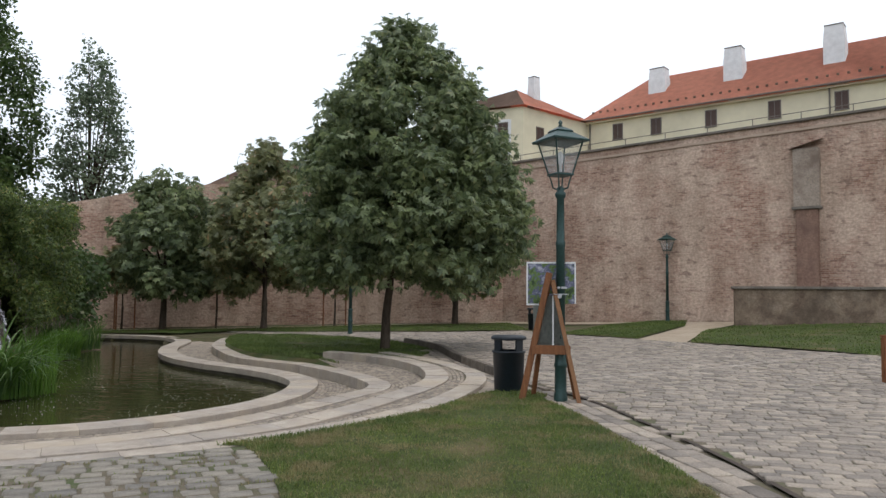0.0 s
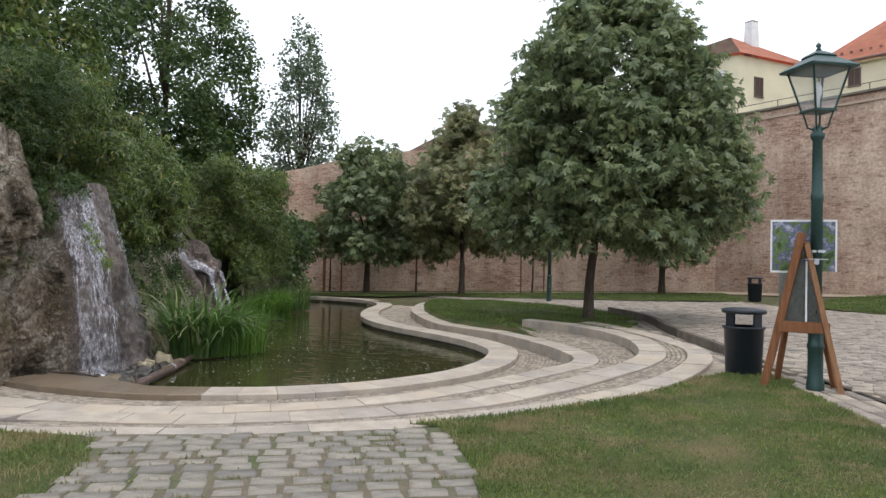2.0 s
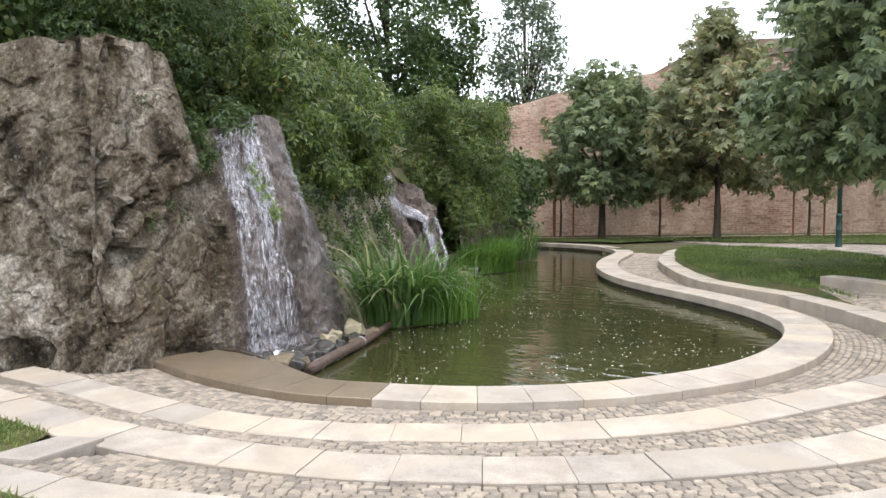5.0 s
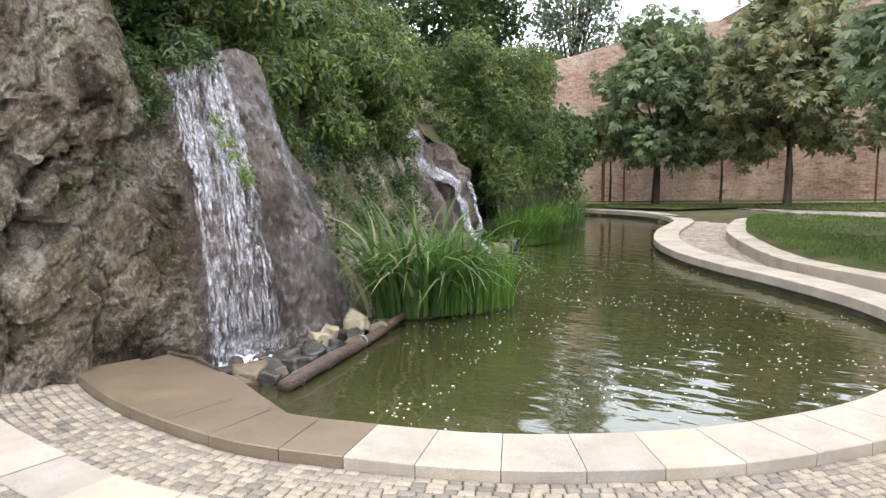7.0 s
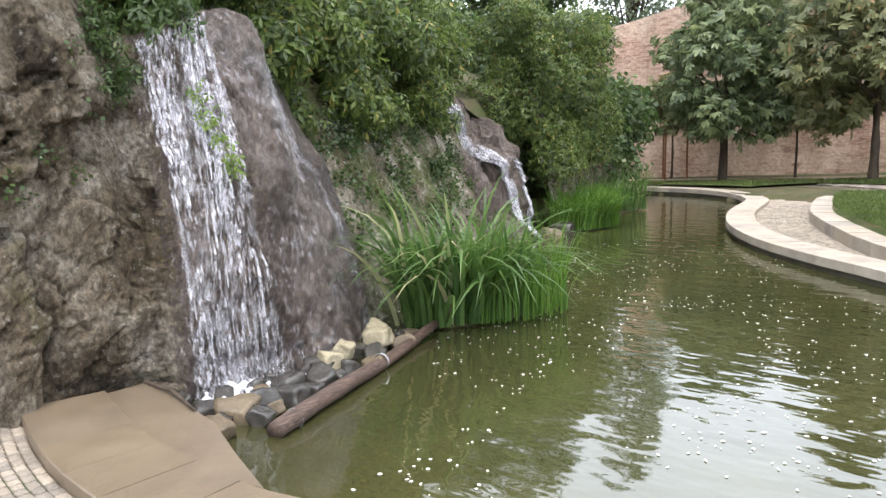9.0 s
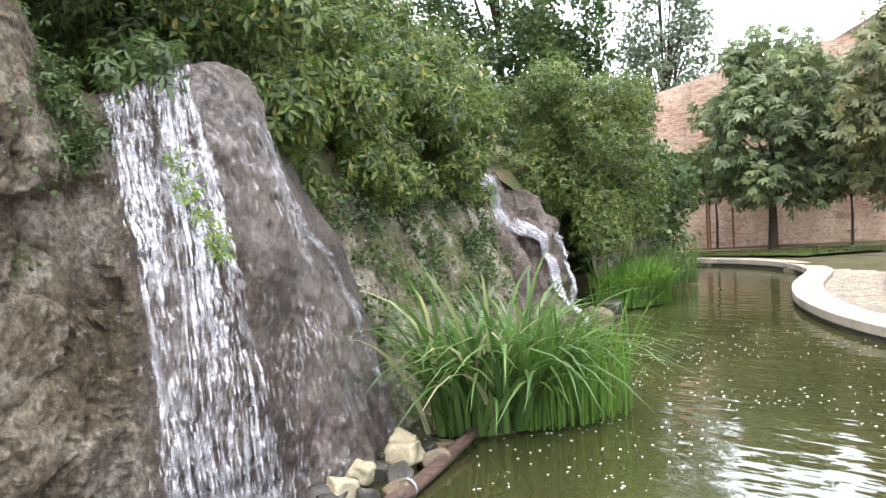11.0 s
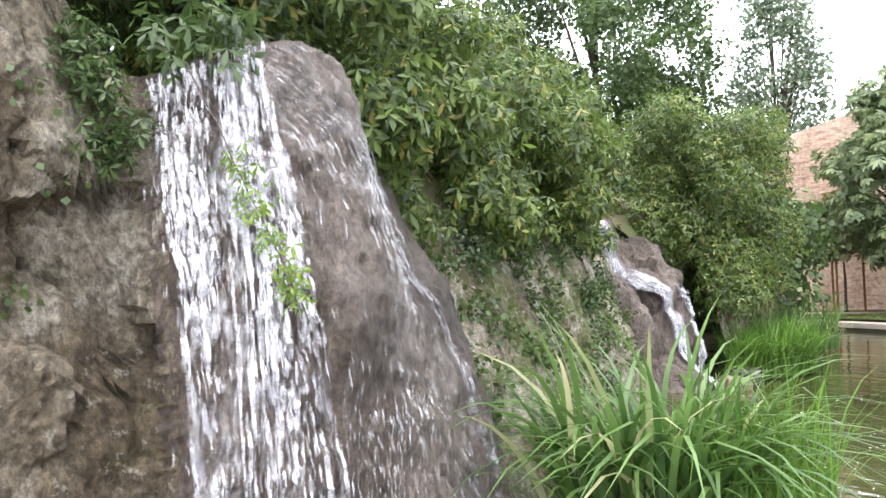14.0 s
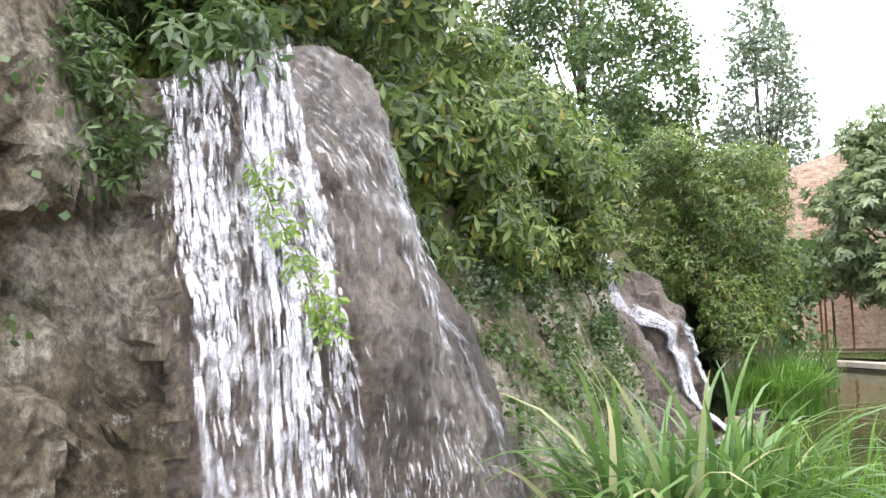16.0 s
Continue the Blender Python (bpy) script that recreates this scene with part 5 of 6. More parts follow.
litter_bin(1.06, 11.62, -0.01, "dark-blue round litter bin with an open hood at the lawn's edge")
litter_bin(3.75, 29.9, float(rise(3.75, 29.9)), "dark litter bin before the brick wall")


def easel(x, y, z, turn):
    root = thing("wooden_easel", "brown wooden A-shaped easel chained to the street lamp", "easel", pose(x, y, z, 0, 0, turn))

    def leg(name, a, b, w, d, mat, label=""):
        a, b = Vector(a), Vector(b)
        q = (b - a).to_track_quat("Z", "Y").to_matrix().to_4x4()
        return part(name, bars(-w / 2, w / 2, -d / 2, d / 2, 0, (b - a).length, 0.006, Matrix.Translation(a) @ q), mat, root, label)
    leg("leg", (-0.42, 0.05, -0.02), (-0.02, 0.02, 1.83), 0.07, 0.09, M_WOOD, "dark reddish-brown plank leg")
    leg("leg", (0.4, 0, -0.02), (0.03, -0.03, 1.7), 0.075, 0.06, M_LIGHTWOOD, "lighter brown plank leg")
    leg("leg", (-0.3, 0.55, -0.02), (-0.03, 0.07, 1.76), 0.06, 0.06, M_WOOD)
    leg("leg", (0.34, 0.5, -0.02), (0.02, 0.06, 1.72), 0.06, 0.06, M_WOOD)
    part("crossbar", bars(-0.26, 0.28, -0.03, 0.02, 0.66, 0.79, 0.006), M_WOOD, root)
    bm = bmesh.new()
    v = [bm.verts.new(p) for p in ((-0.22, 0.06, 0.78), (0.22, 0.06, 0.78), (0.07, 0.06, 1.5), (-0.08, 0.06, 1.5))]
    f = bm.faces.new(v)
    bmesh.ops.solidify(bm, geom=[f], thickness=0.02)
    part("panel", bm, M_PANEL, root, "grey board between the legs")
    part("panel_frame", bars(0.02, 0.04, 0.02, 0.05, 0.78, 1.5, 0.002), M_WHITE, root)
    bm = bmesh.new()
    for k in range(12):
        a0, a1 = 2 * math.pi * k / 12, 2 * math.pi * (k + 1) / 12
        tube(bm, (0.13 + 0.12 * math.cos(a0), -0.01 + 0.12 * math.sin(a0), 1.52), (0.13 + 0.12 * math.cos(a1), -0.01 + 0.12 * math.sin(a1), 1.52), 0.007, 0.007, 5)
    part("chain", bm, M_STEEL, root)
    part("padlock", bars(0.11, 0.16, -0.17, -0.145, 1.46, 1.52, 0.008), M_STEEL, root, "small steel padlock")
    return root


easel(1.56, 10.5, 0.0, -12)


def poster_board(x, y, z, turn):
    root = thing("poster_board", "white-framed landscape poster strapped to the street lamp behind the easel", "poster", pose(x, y, z, 0, 0, turn))
    part("picture", bars(-0.34, 0.34, -0.01, 0.01, 1.38, 1.97, 0.002), M_POSTER, root, "green and blue landscape picture")
    for n, e in (("frame_rail", (-0.36, 0.36, -0.014, 0.014, 1.97, 1.995)), ("frame_rail", (-0.36, 0.2, -0.014, 0.014, 1.355, 1.38)), ("frame_stile", (-0.36, -0.34, -0.014, 0.014, 1.38, 1.97)), ("frame_stile", (0.34, 0.36, -0.014, 0.014, 1.38, 1.97))):
        part(n, bars(*e, 0.003), M_WHITE, root)
    part("lower_sheet", bars(-0.26, 0.16, -0.008, 0.008, 0.72, 1.354, 0.002), M_PANEL, root, "grey lower sheet")
    part("strap", bars(0.08, 0.22, -0.17, 0.0, 1.6, 1.63, 0.003), M_STEEL, root)
    return root


poster_board(1.6, 10.74, 0.0, -6)
post_ob = thing("wooden_post", "short brown wooden post at the edge of the square", "post", pose(7.2, 11.9, float(rise(7.2, 11.9))))
part("shaft", bars(-0.05, 0.05, -0.05, 0.05, -0.15, 0.74, 0.012), M_WOOD, post_ob)
part("cap", bars(-0.058, 0.058, -0.058, 0.058, 0.74, 0.77, 0.008), M_WOOD, post_ob)


def sapling(x, y, stakes, seed, height=3.2):
    rng = np.random.default_rng(seed)
    z = float(rise(x, y))
    broadleaf("sapling", "thin young tree below the brick wall", x, y, z, 1.9, [(1.7, 0.5), (2.3, 0.9), (3.0, 0.9), (height + 0.8, 0.2)], (0, 0), seed, 16, 0.4, 900, 0.26, M_LEAF_BROWN, 5, 0.7, "saplings by the wall", 0.045, 5)
    for k in range(stakes):
        a = 2 * math.pi * k / max(stakes, 1) + 0.5
        st = thing("tree_stake", "round wooden stake beside a young tree", "stake", pose(x + 0.55 * math.cos(a), y + 0.55 * math.sin(a), z), "tree stakes")
        part("shaft", lathe([(0.035, -0.2), (0.035, 1.75), (0.02, 1.8)], 8), M_WOOD, st)


sapling(-10.5, 34.0, 0, 61)
sapling(-5.0, 34.0, 2, 62)
sapling(-14.8, 33.8, 3, 63)


# ---- low wall, buttress, railing ----
def low_wall():
    a, b = Vector((11.35, 28.3)), Vector((23.5, 24.4))
    d = (b - a)
    m = Matrix.Translation((a.x, a.y, 0)) @ Matrix.Rotation(math.atan2(d.y, d.x), 4, "Z")
    L = d.length
    bm = bmesh.new()
    uv = bm.loops.layers.uv.new("UVMap")
    box(bm, 0, L, 0, 0.8, -0.1, 1.82, 0.0)
    for f in bm.faces:
        for lp in f.loops:
            lp[uv].uv = (lp.vert.co.x + lp.vert.co.y, lp.vert.co.z)
    bmesh.ops.transform(bm, matrix=m, verts=bm.verts[:])
    bmesh.ops.recalc_face_normals(bm, faces=bm.faces[:])
    me = bpy.data.meshes.new("wall_low")
    bm.to_mesh(me)
    bm.free()
    me.materials.append(rough_mat("rubble_wall", [(0.3, (0.13, 0.09, 0.065)), (0.5, (0.24, 0.18, 0.13)), (0.7, (0.34, 0.27, 0.21))], 1.6, 14, 0.9, 0.02, (0.1, 0.075, 0.055), 0.9))
    w = structure("wall_low", me, "low weathered stone wall with flat capping slabs", "wall")
    x = -0.1
    while x < L:
        part("cap_slab", bars(x + 0.006, min(x + 1.1, L) - 0.006, -0.1, 0.9, 1.824, 1.93, 0.015, m), M_STONECAP, w)
        x += 1.1
    return w


low_wall()


def on_right_wall(s, back=0.0):
    """A place s metres along the wall's right-hand stretch, and the turn that lies along it."""
    a, b = Vector(WALL[6][0]), Vector(WALL[7][0])
    d = (b - a).normalized()
    n = Vector((-d.y, d.x))
    p = a + d * s + n * back
    return p, math.degrees(math.atan2(d.y, d.x))


p, turn = on_right_wall(14.75, -0.12)
but = thing("buttress", "pale plastered buttress with a sloping cap on the brick wall", "buttress", pose(p.x, p.y, 0, 0, 0, turn))
bm = bmesh.new()
box(bm, -0.5, 0.5, -0.02, 0.7, 5.3, 7.75, 0.02)
part("upper_block", bm, rough_mat("grey_plaster", [(0.3, (0.3, 0.24, 0.19)), (0.7, (0.42, 0.35, 0.29))], 1, 20, 0.9, 0.006, (0.2, 0.15, 0.12), 1.2), but)
bm = bmesh.new()
v = [bm.verts.new(q) for q in ((-0.68, -0.16, 7.72), (0.62, -0.16, 8.05), (0.62, 0.75, 8.25), (-0.68, 0.75, 7.9))]
f = bm.faces.new(v)
bmesh.ops.solidify(bm, geom=[f], thickness=0.1)
part("sloping_cap", bm, M_STONECAP, but)
part("ledge", bars(-0.56, 0.56, -0.1, 0.6, 5.18, 5.3, 0.02), M_STONECAP, but)
part("lower_pilaster", bars(-0.42, 0.42, 0.0, 0.6, 0.3, 5.18, 0.02), rough_mat("stained_brickwork", [(0.3, (0.2, 0.115, 0.085)), (0.7, (0.32, 0.21, 0.16))], 1.2, 12, 0.92, 0.02, (0.16, 0.1, 0.08), 0.8), but)

rail = thing("railing", "thin grey metal railing along the top of the fortress wall", "railing")
for k in range(16):
    q, turn = on_right_wall(0.4 + 2.0 * k, 1.2)
    zt = 8.55 + 0.55 * (0.4 + 2.0 * k) / 17.5
    bm = bmesh.new()
    tube(bm, (q.x, q.y, zt - 0.1), (q.x, q.y, zt + 0.62), 0.02, 0.02, 6)
    part("upright", bm, M_METAL, rail)
qa, qb = on_right_wall(0.0, 1.2)[0], on_right_wall(31, 1.2)[0]
for h in (0.3, 0.6):
    bm = bmesh.new()
    tube(bm, (qa.x, qa.y, 8.55 + h), (qb.x, qb.y, 8.55 + 0.55 * 31 / 17.5 + h), 0.018, 0.018, 6)
    part("rail", bm, M_METAL, rail)


# ---- houses on the fortress ----
def frame_at(a, b):
    d = Vector(b) - Vector(a)
    return Matrix.Translation((a[0], a[1], 0)) @ Matrix.Rotation(math.atan2(d.y, d.x), 4, "Z"), d.length


def add_window(root, m, s, zc, w=0.72, h=1.15, surround=False):
    fr = part("window", bars(s - w / 2, s + w / 2, -0.02, 0.12, zc - h / 2, zc + h / 2, 0.0, m), M_DARKGLASS, root, "closed brown shutters")
    part("frame", bars(s - w / 2 - 0.06, s + w / 2 + 0.06, -0.05, -0.0, zc + h / 2, zc + h / 2 + 0.06, 0.0, m), M_METAL, fr)
    part("frame", bars(s - 0.02, s + 0.02, -0.045, -0.022, zc - h / 2, zc + h / 2, 0.0, m), M_METAL, fr)
    part("sill", bars(s - w / 2 - 0.08, s + w / 2 + 0.08, -0.1, 0.0, zc - h / 2 - 0.07, zc - h / 2, 0.0, m), M_METAL, fr)
    for sx in (-1, 1):
        part("frame", bars(s + sx * (w / 2 + 0.03) - 0.03, s + sx * (w / 2 + 0.03) + 0.03, -0.05, -0.0, zc - h / 2, zc + h / 2, 0.0, m), M_METAL, fr)
    if surround:
        for a in ((s - w / 2 - 0.28, s - w / 2 - 0.07), (s + w / 2 + 0.07, s + w / 2 + 0.28)):
            part("surround", bars(*a, -0.04, 0.0, zc - h / 2 - 0.25, zc + h / 2 + 0.25, 0.0, m), M_WHITE, fr)
        for a in ((zc - h / 2 - 0.28, zc - h / 2 - 0.08), (zc + h / 2 + 0.08, zc + h / 2 + 0.28)):
            part("surround", bars(s - w / 2 - 0.07, s + w / 2 + 0.07, -0.04, 0.0, *a, 0.0, m), M_WHITE, fr)


def face_part(name, pts, mat, root, thick=0.12, label=""):
    bm = bmesh.new()
    f = bm.faces.new([bm.verts.new(p) for p in pts])
    bmesh.ops.solidify(bm, geom=[f], thickness=thick)
    return part(name, bm, mat, root, label)


def chimney(root, m, s, back, zb, zt, w=1.5, d=1.0, dirty=False):
    bm = bmesh.new()
    rows = []
    for z, k in ((zb - 1.5, 1.0), (zt - 1.1, 1.0), (zt, 0.86)):
        rows.append([bm.verts.new(m @ Vector((s + sx * w / 2 * k, back + sy * d / 2 * k, z))) for sx, sy in ((-1, -1), (1, -1), (1, 1), (-1, 1))])
    for a, b in zip(rows, rows[1:]):
        for i in range(4):
            bm.faces.new((a[i], a[(i + 1) % 4], b[(i + 1) % 4], b[i]))
    bm.faces.new(rows[-1])
    ch = part("chimney", bm, M_WHITE, root, "white plastered chimney")
    part("cap", bars(s - w * 0.45, s + w * 0.45, back - d * 0.45, back + d * 0.45, zt, zt + 0.07, 0.0, m), M_METAL, ch)
    part("flashing", bars(s - w / 2 - 0.06, s + w / 2 + 0.06, back - d / 2 - 0.08, back - d / 2 - 0.01, zb - 0.75, zb - 0.6, 0.0, m), M_METAL, ch)


def long_house():
    root = thing("long_house", "long cream house with an orange-red tiled roof and white chimneys", "house", pose(0, 0, 0))
    m, L = frame_at((11.5, 58.0), (39.8, 35.7))
    part("wall", bars(0, L, 0, 9, 6.5, 15.4, 0.0, m), M_CREAM, root)
    ez, rz, dp = 15.45, 19.7, 5.2
    T = lambda x, y, z: m @ Vector((x, y, z))
    face_part("roof", [T(-0.5, -0.45, ez), T(L, -0.45, ez), T(L, dp, rz), T(3.2, dp, rz)], M_TILE, root, 0.15, "orange-red plain tiles")
    face_part("roof", [T(-0.5, -0.45, ez), T(3.2, dp, rz), T(-0.5, 2 * dp + 0.4, ez)], M_TILE, root, 0.15)
    face_part("roof", [T(-0.5, 2 * dp + 0.4, ez), T(3.2, dp, rz), T(L, dp, rz), T(L, 2 * dp + 0.4, ez)], M_TILE, root, 0.15)
    part("gutter", bars(-0.5, L, -0.6, -0.45, ez - 0.08, ez + 0.03, 0.02, m), M_METAL, root)
    part("cornice", bars(-0.1, L, -0.3, -0.002, ez - 0.22, ez - 0.08, 0.0, m), M_CREAM, root)
    for s in (2.7, 5.8, 9.9, 14.2, 18.3, 22.6, 27.0):
        add_window(root, m, s, 14.35)
    for s in (0.35, 17.6):
        bm = bmesh.new()
        tube(bm, T(s, -0.1, 15.4), T(s, -0.1, 8), 0.06, 0.06, 6)
        part("downpipe", bm, M_METAL, root)
    for s, a, b in ((4.9, 17.3, 19.6), (10.75, 17.3, 20.1), (17.5, 17.3, 20.3), (25.0, 17.3, 20.3)):
        chimney(root, m, s, 3.0, a + 0.6, b, 1.35, 1.2)
    for k in range(56):
        s = 0.4 + 0.63 * k
        bm = bmesh.new()
        box(bm, s - 0.08, s + 0.08, 0.35, 0.45, ez + 0.72, ez + 0.86, 0, m)
        part("snow_guard", bm, M_OLDTILE, root)
    return root


def tower_house():
    root = thing("tower_house", "yellow corner house with a hipped brown and red roof", "house", pose(0, 0, 0))
    c0, c1, c2 = Vector((5.8, 52.7)), Vector((11.8, 58.2)), Vector((-1.0, 56.2))
    c3 = c1 + c2 - c0
    bm = bmesh.new()
    lo = [bm.verts.new((*c, 6.5)) for c in (c0, c1, c3, c2)]
    hi = [bm.verts.new((*c, 15.35)) for c in (c0, c1, c3, c2)]
    for i in range(4):
        bm.faces.new((lo[i], lo[(i + 1) % 4], hi[(i + 1) % 4], hi[i]))
    bm.faces.new(hi)
    part("wall", bm, M_CREAM, root)
    cen = (c0 + c3) / 2
    o = [Vector((*(cen + (c - cen) * 1.09), 15.4)) for c in (c0, c1, c3, c2)]
    ap = Vector((cen.x + 0.3, cen.y - 0.5, 17.7))
    face_part("roof", [o[0], o[1], ap], M_TILE, root, 0.12, "red tiled slope")
    face_part("roof", [o[3], o[0], ap], M_OLDTILE, root, 0.12, "dark brown tiled slope")
    face_part("roof", [o[1], o[2], ap], M_TILE, root, 0.12)
    face_part("roof", [o[2], o[3], ap], M_OLDTILE, root, 0.12)
    m, L = frame_at(c0, c1)
    add_window(root, m, 1.9, 13.4, 0.75, 1.25)
    m2, L2 = frame_at(c2, c0)
    add_window(root, m2, L2 - 1.6, 13.6, 0.75, 1.25, True)
    add_window(root, m2, L2 - 1.6, 11.2, 0.75, 1.25, True)
    chimney(root, m, 3.8, 2.2, 16.6, 18.7, 0.75, 0.7)
    return root


def gable_house():
    root = thing("gable_house", "brown-roofed house with a chimney rising behind the brick wall", "house", pose(0, 0, 0))
    m, L = frame_at((-15.5, 47.0), (-6.0, 48.5))
    part("wall", bars(0, L, 0, 9, -0.6, 8.2, 0.0, m), M_CREAM, root)
    T = lambda x, y, z: m @ Vector((x, y, z))
    face_part("roof", [T(-0.3, -0.3, 8.2), T(L + 0.3, -0.3, 8.2), T(L + 0.3, 4.5, 10.8), T(3.4, 4.5, 11.2)], M_OLDTILE, root)
    face_part("roof", [T(-0.3, -0.3, 8.2), T(3.4, 4.5, 11.2), T(-0.3, 9.3, 8.2)], M_OLDTILE, root)
    face_part("roof", [T(-0.3, 9.3, 8.2), T(3.4, 4.5, 11.2), T(L + 0.3, 4.5, 10.8), T(L + 0.3, 9.3, 8.2)], M_OLDTILE, root)
    ch = part("chimney", bars(3.3, 4.6, 4.0, 5.0, 9.0, 11.85, 0.02, m), M_OLDTILE, root, "brown brick chimney")
    part("cap", bars(3.2, 4.7, 3.9, 5.1, 11.85, 12.0, 0.02, m), M_STONECAP, ch)
    return root


long_house()
tower_house()
gable_house()


# ---- stones, log and small things at the falls ----
def boulder(name, label, x, y, z, sx, sy, sz, turn, seed, mat, category="stone", group="stones below the waterfall"):
    bm = bmesh.new()
    bmesh.ops.create_icosphere(bm, subdivisions=3, radius=1)
    off = Vector((seed * 3.1, seed * 1.7, 0))
    for v in bm.verts:
        c = v.co.copy()
        k = 1 + 0.35 * noise.noise(c * 1.1 + off) + 0.12 * noise.noise(c * 2.7 + off)
        for ax in range(3):
            lim = 0.62 + 0.14 * noise.noise(off + Vector((ax, 0, 0)))
            c[ax] = max(-lim, min(lim, c[ax] * 0.95))
        v.co = Vector((c.x * k * sx * 1.4, c.y * k * sy * 1.4, c.z * k * sz * 1.4))
    ob = part(name, bm, mat, None, "", True)
    ob.matrix_world = pose(x, y, z, seed * 17 % 25, seed * 31 % 20, turn)
    return tagged(ob, label, category, group)


M_PALESTONE = rough_mat("pale_stone", [(0.36, (0.27, 0.23, 0.15)), (0.64, (0.46, 0.4, 0.28))], 4, 50, 0.6, 0.006)
M_WETSTONE = rough_mat("wet_stone", [(0.3, (0.03, 0.028, 0.026)), (0.7, (0.09, 0.08, 0.07))], 5, 50, 0.25, 0.006, spec=0.5)
M_BROWNSTONE = rough_mat("brown_stone", [(0.3, (0.09, 0.065, 0.04)), (0.7, (0.22, 0.17, 0.11))], 5, 50, 0.45, 0.008, spec=0.4)
M_LOG = rough_mat("wet_log", [(0.36, (0.035, 0.024, 0.02)), (0.64, (0.17, 0.11, 0.085))], 7, 50, 0.45, 0.01, None, 1, "", "Object", 0.4, (8, 0.6, 8))
for k, (x, y, s, kind) in enumerate([(-7.38, 9.72, 0.17, 1), (-7.55, 9.98, 0.2, 2), (-7.72, 9.86, 0.15, 0), (-7.35, 10.05, 0.13, 0), (-7.62, 10.25, 0.2, 0), (-7.5, 10.42, 0.16, 0), (-7.42, 10.22, 0.1, 2), (-7.72, 10.55, 0.17, 0), (-7.86, 10.1, 0.14, 0),
                                     (-7.62, 10.8, 0.19, 0), (-7.82, 10.95, 0.2, 0), (-7.78, 11.02, 0.14, 3), (-7.9, 11.3, 0.13, 3), (-7.7, 11.15, 0.15, 0), (-7.95, 11.75, 0.17, 3), (-7.85, 11.95, 0.16, 2), (-8.02, 12.1, 0.13, 0), (-7.78, 11.55, 0.16, 0), (-8.05, 9.85, 0.12, 0), (-7.95, 10.65, 0.15, 0), (-8.0, 11.5, 0.15, 0), (-7.5, 9.82, 0.11, 0), (-7.66, 10.08, 0.12, 0), (-7.48, 10.6, 0.13, 0), (-7.6, 11.35, 0.12, 2), (-7.9, 10.4, 0.13, 0), (-7.74, 10.32, 0.12, 2), (-7.58, 10.95, 0.1, 0), (-8.12, 11.9, 0.16, 3), (-7.98, 12.2, 0.12, 2)]):
    mat, label = [(M_WETSTONE, "dark wet stone below the waterfall"), (M_BROWNSTONE, "brown angular stone at the slab's edge"), (M_BROWNSTONE, "flat brown stone below the waterfall"), (M_PALESTONE, "pale yellowish stone below the waterfall")][kind]
    boulder("stone", label, x, y, -0.41 + (0.09 if kind == 3 else 0.0), s * 0.72, s * 0.58, s * 0.52, 40 * k, k + 1, mat)
boulder("stone", "rounded stone on the bank by the small waterfall", -10.75, 19.45, -0.4, 0.25, 0.2, 0.2, 10, 31, M_WETSTONE)
boulder("stone", "rounded stone on the bank by the small waterfall", -10.65, 18.9, -0.42, 0.2, 0.16, 0.15, 60, 32, M_BROWNSTONE)

log = thing("log", "wet barkless log lying across the pool's edge, bound with cord", "log", pose(-7.06, 9.95, -0.40))
pts = [(-0.88 * u + 0.02 * math.sin(5 * u), 2.62 * u, 0.02 * math.sin(7 * u) + 0.03 * u) for u in np.linspace(0, 1, 12)]
bm = polytube(pts, [0.062, 0.066, 0.06, 0.063, 0.058, 0.06, 0.056, 0.052, 0.053, 0.05, 0.045, 0.04], 14)
for v in bm.verts:
    v.co += Vector((1, 0.3, 1)) * 0.02 * noise.noise(v.co * 9)
part("trunk", bm, M_LOG, log, smooth=True)
for u in (0.08, 0.55):
    c = Vector((-0.88 * u, 2.62 * u, 0.03 * u))
    bm = bmesh.new()
    d = Vector((-0.88, 2.62, 0)).normalized()
    sd = Vector((d.y, -d.x, 0))
    for k in range(12):
        a0, a1 = 2 * math.pi * k / 12, 2 * math.pi * (k + 1) / 12
        r = 0.068
        tube(bm, c + sd * r * math.cos(a0) + Vector((0, 0, r * math.sin(a0))), c + sd * r * math.cos(a1) + Vector((0, 0, r * math.sin(a1))), 0.007, 0.007, 5)
    part("cord", bm, M_STEEL, log)
br = thing("branch", "thin bare branch lying on the wet slab", "branch", pose(-8.3, 9.72, -0.26))
part("stick", polytube([(0, 0, 0), (0.4, -0.02, 0.03), (0.85, -0.1, 0.01)], [0.02, 0.017, 0.008], 7), M_BARK, br)

flat_region("wet_slab", [(-8.32, 8.9), (-8.3, 9.75), (-7.7, 9.66), (-7.2, 9.6), (-6.7, 9.42), (-6.2, 9.26), (-6.9, 9.15), (-7.6, 9.2)], M_WETSLAB, -0.262, "wet brown stone slab between the kerb and the falls", "paving", 0.3, base=0.0)

# foam where the falls meet the pool
rng = np.random.default_rng(71)
bm = bmesh.new()
for k in range(110):
    a = rng.random()
    x, y = -8.1 + 0.42 * rng.random(), 9.98 + 0.8 * a
    r = rng.uniform(0.012, 0.045)
    q = bmesh.ops.create_icosphere(bm, subdivisions=1, radius=r)
    bmesh.ops.translate(bm, vec=(x, y, WATER + rng.uniform(0.0, 0.08)), verts=q["verts"])
foam = part("foam", bm, M_WHITEFOAM, None, "", True)
tagged(foam, "white foam at the foot of the waterfall", "foam", kind="stuff")

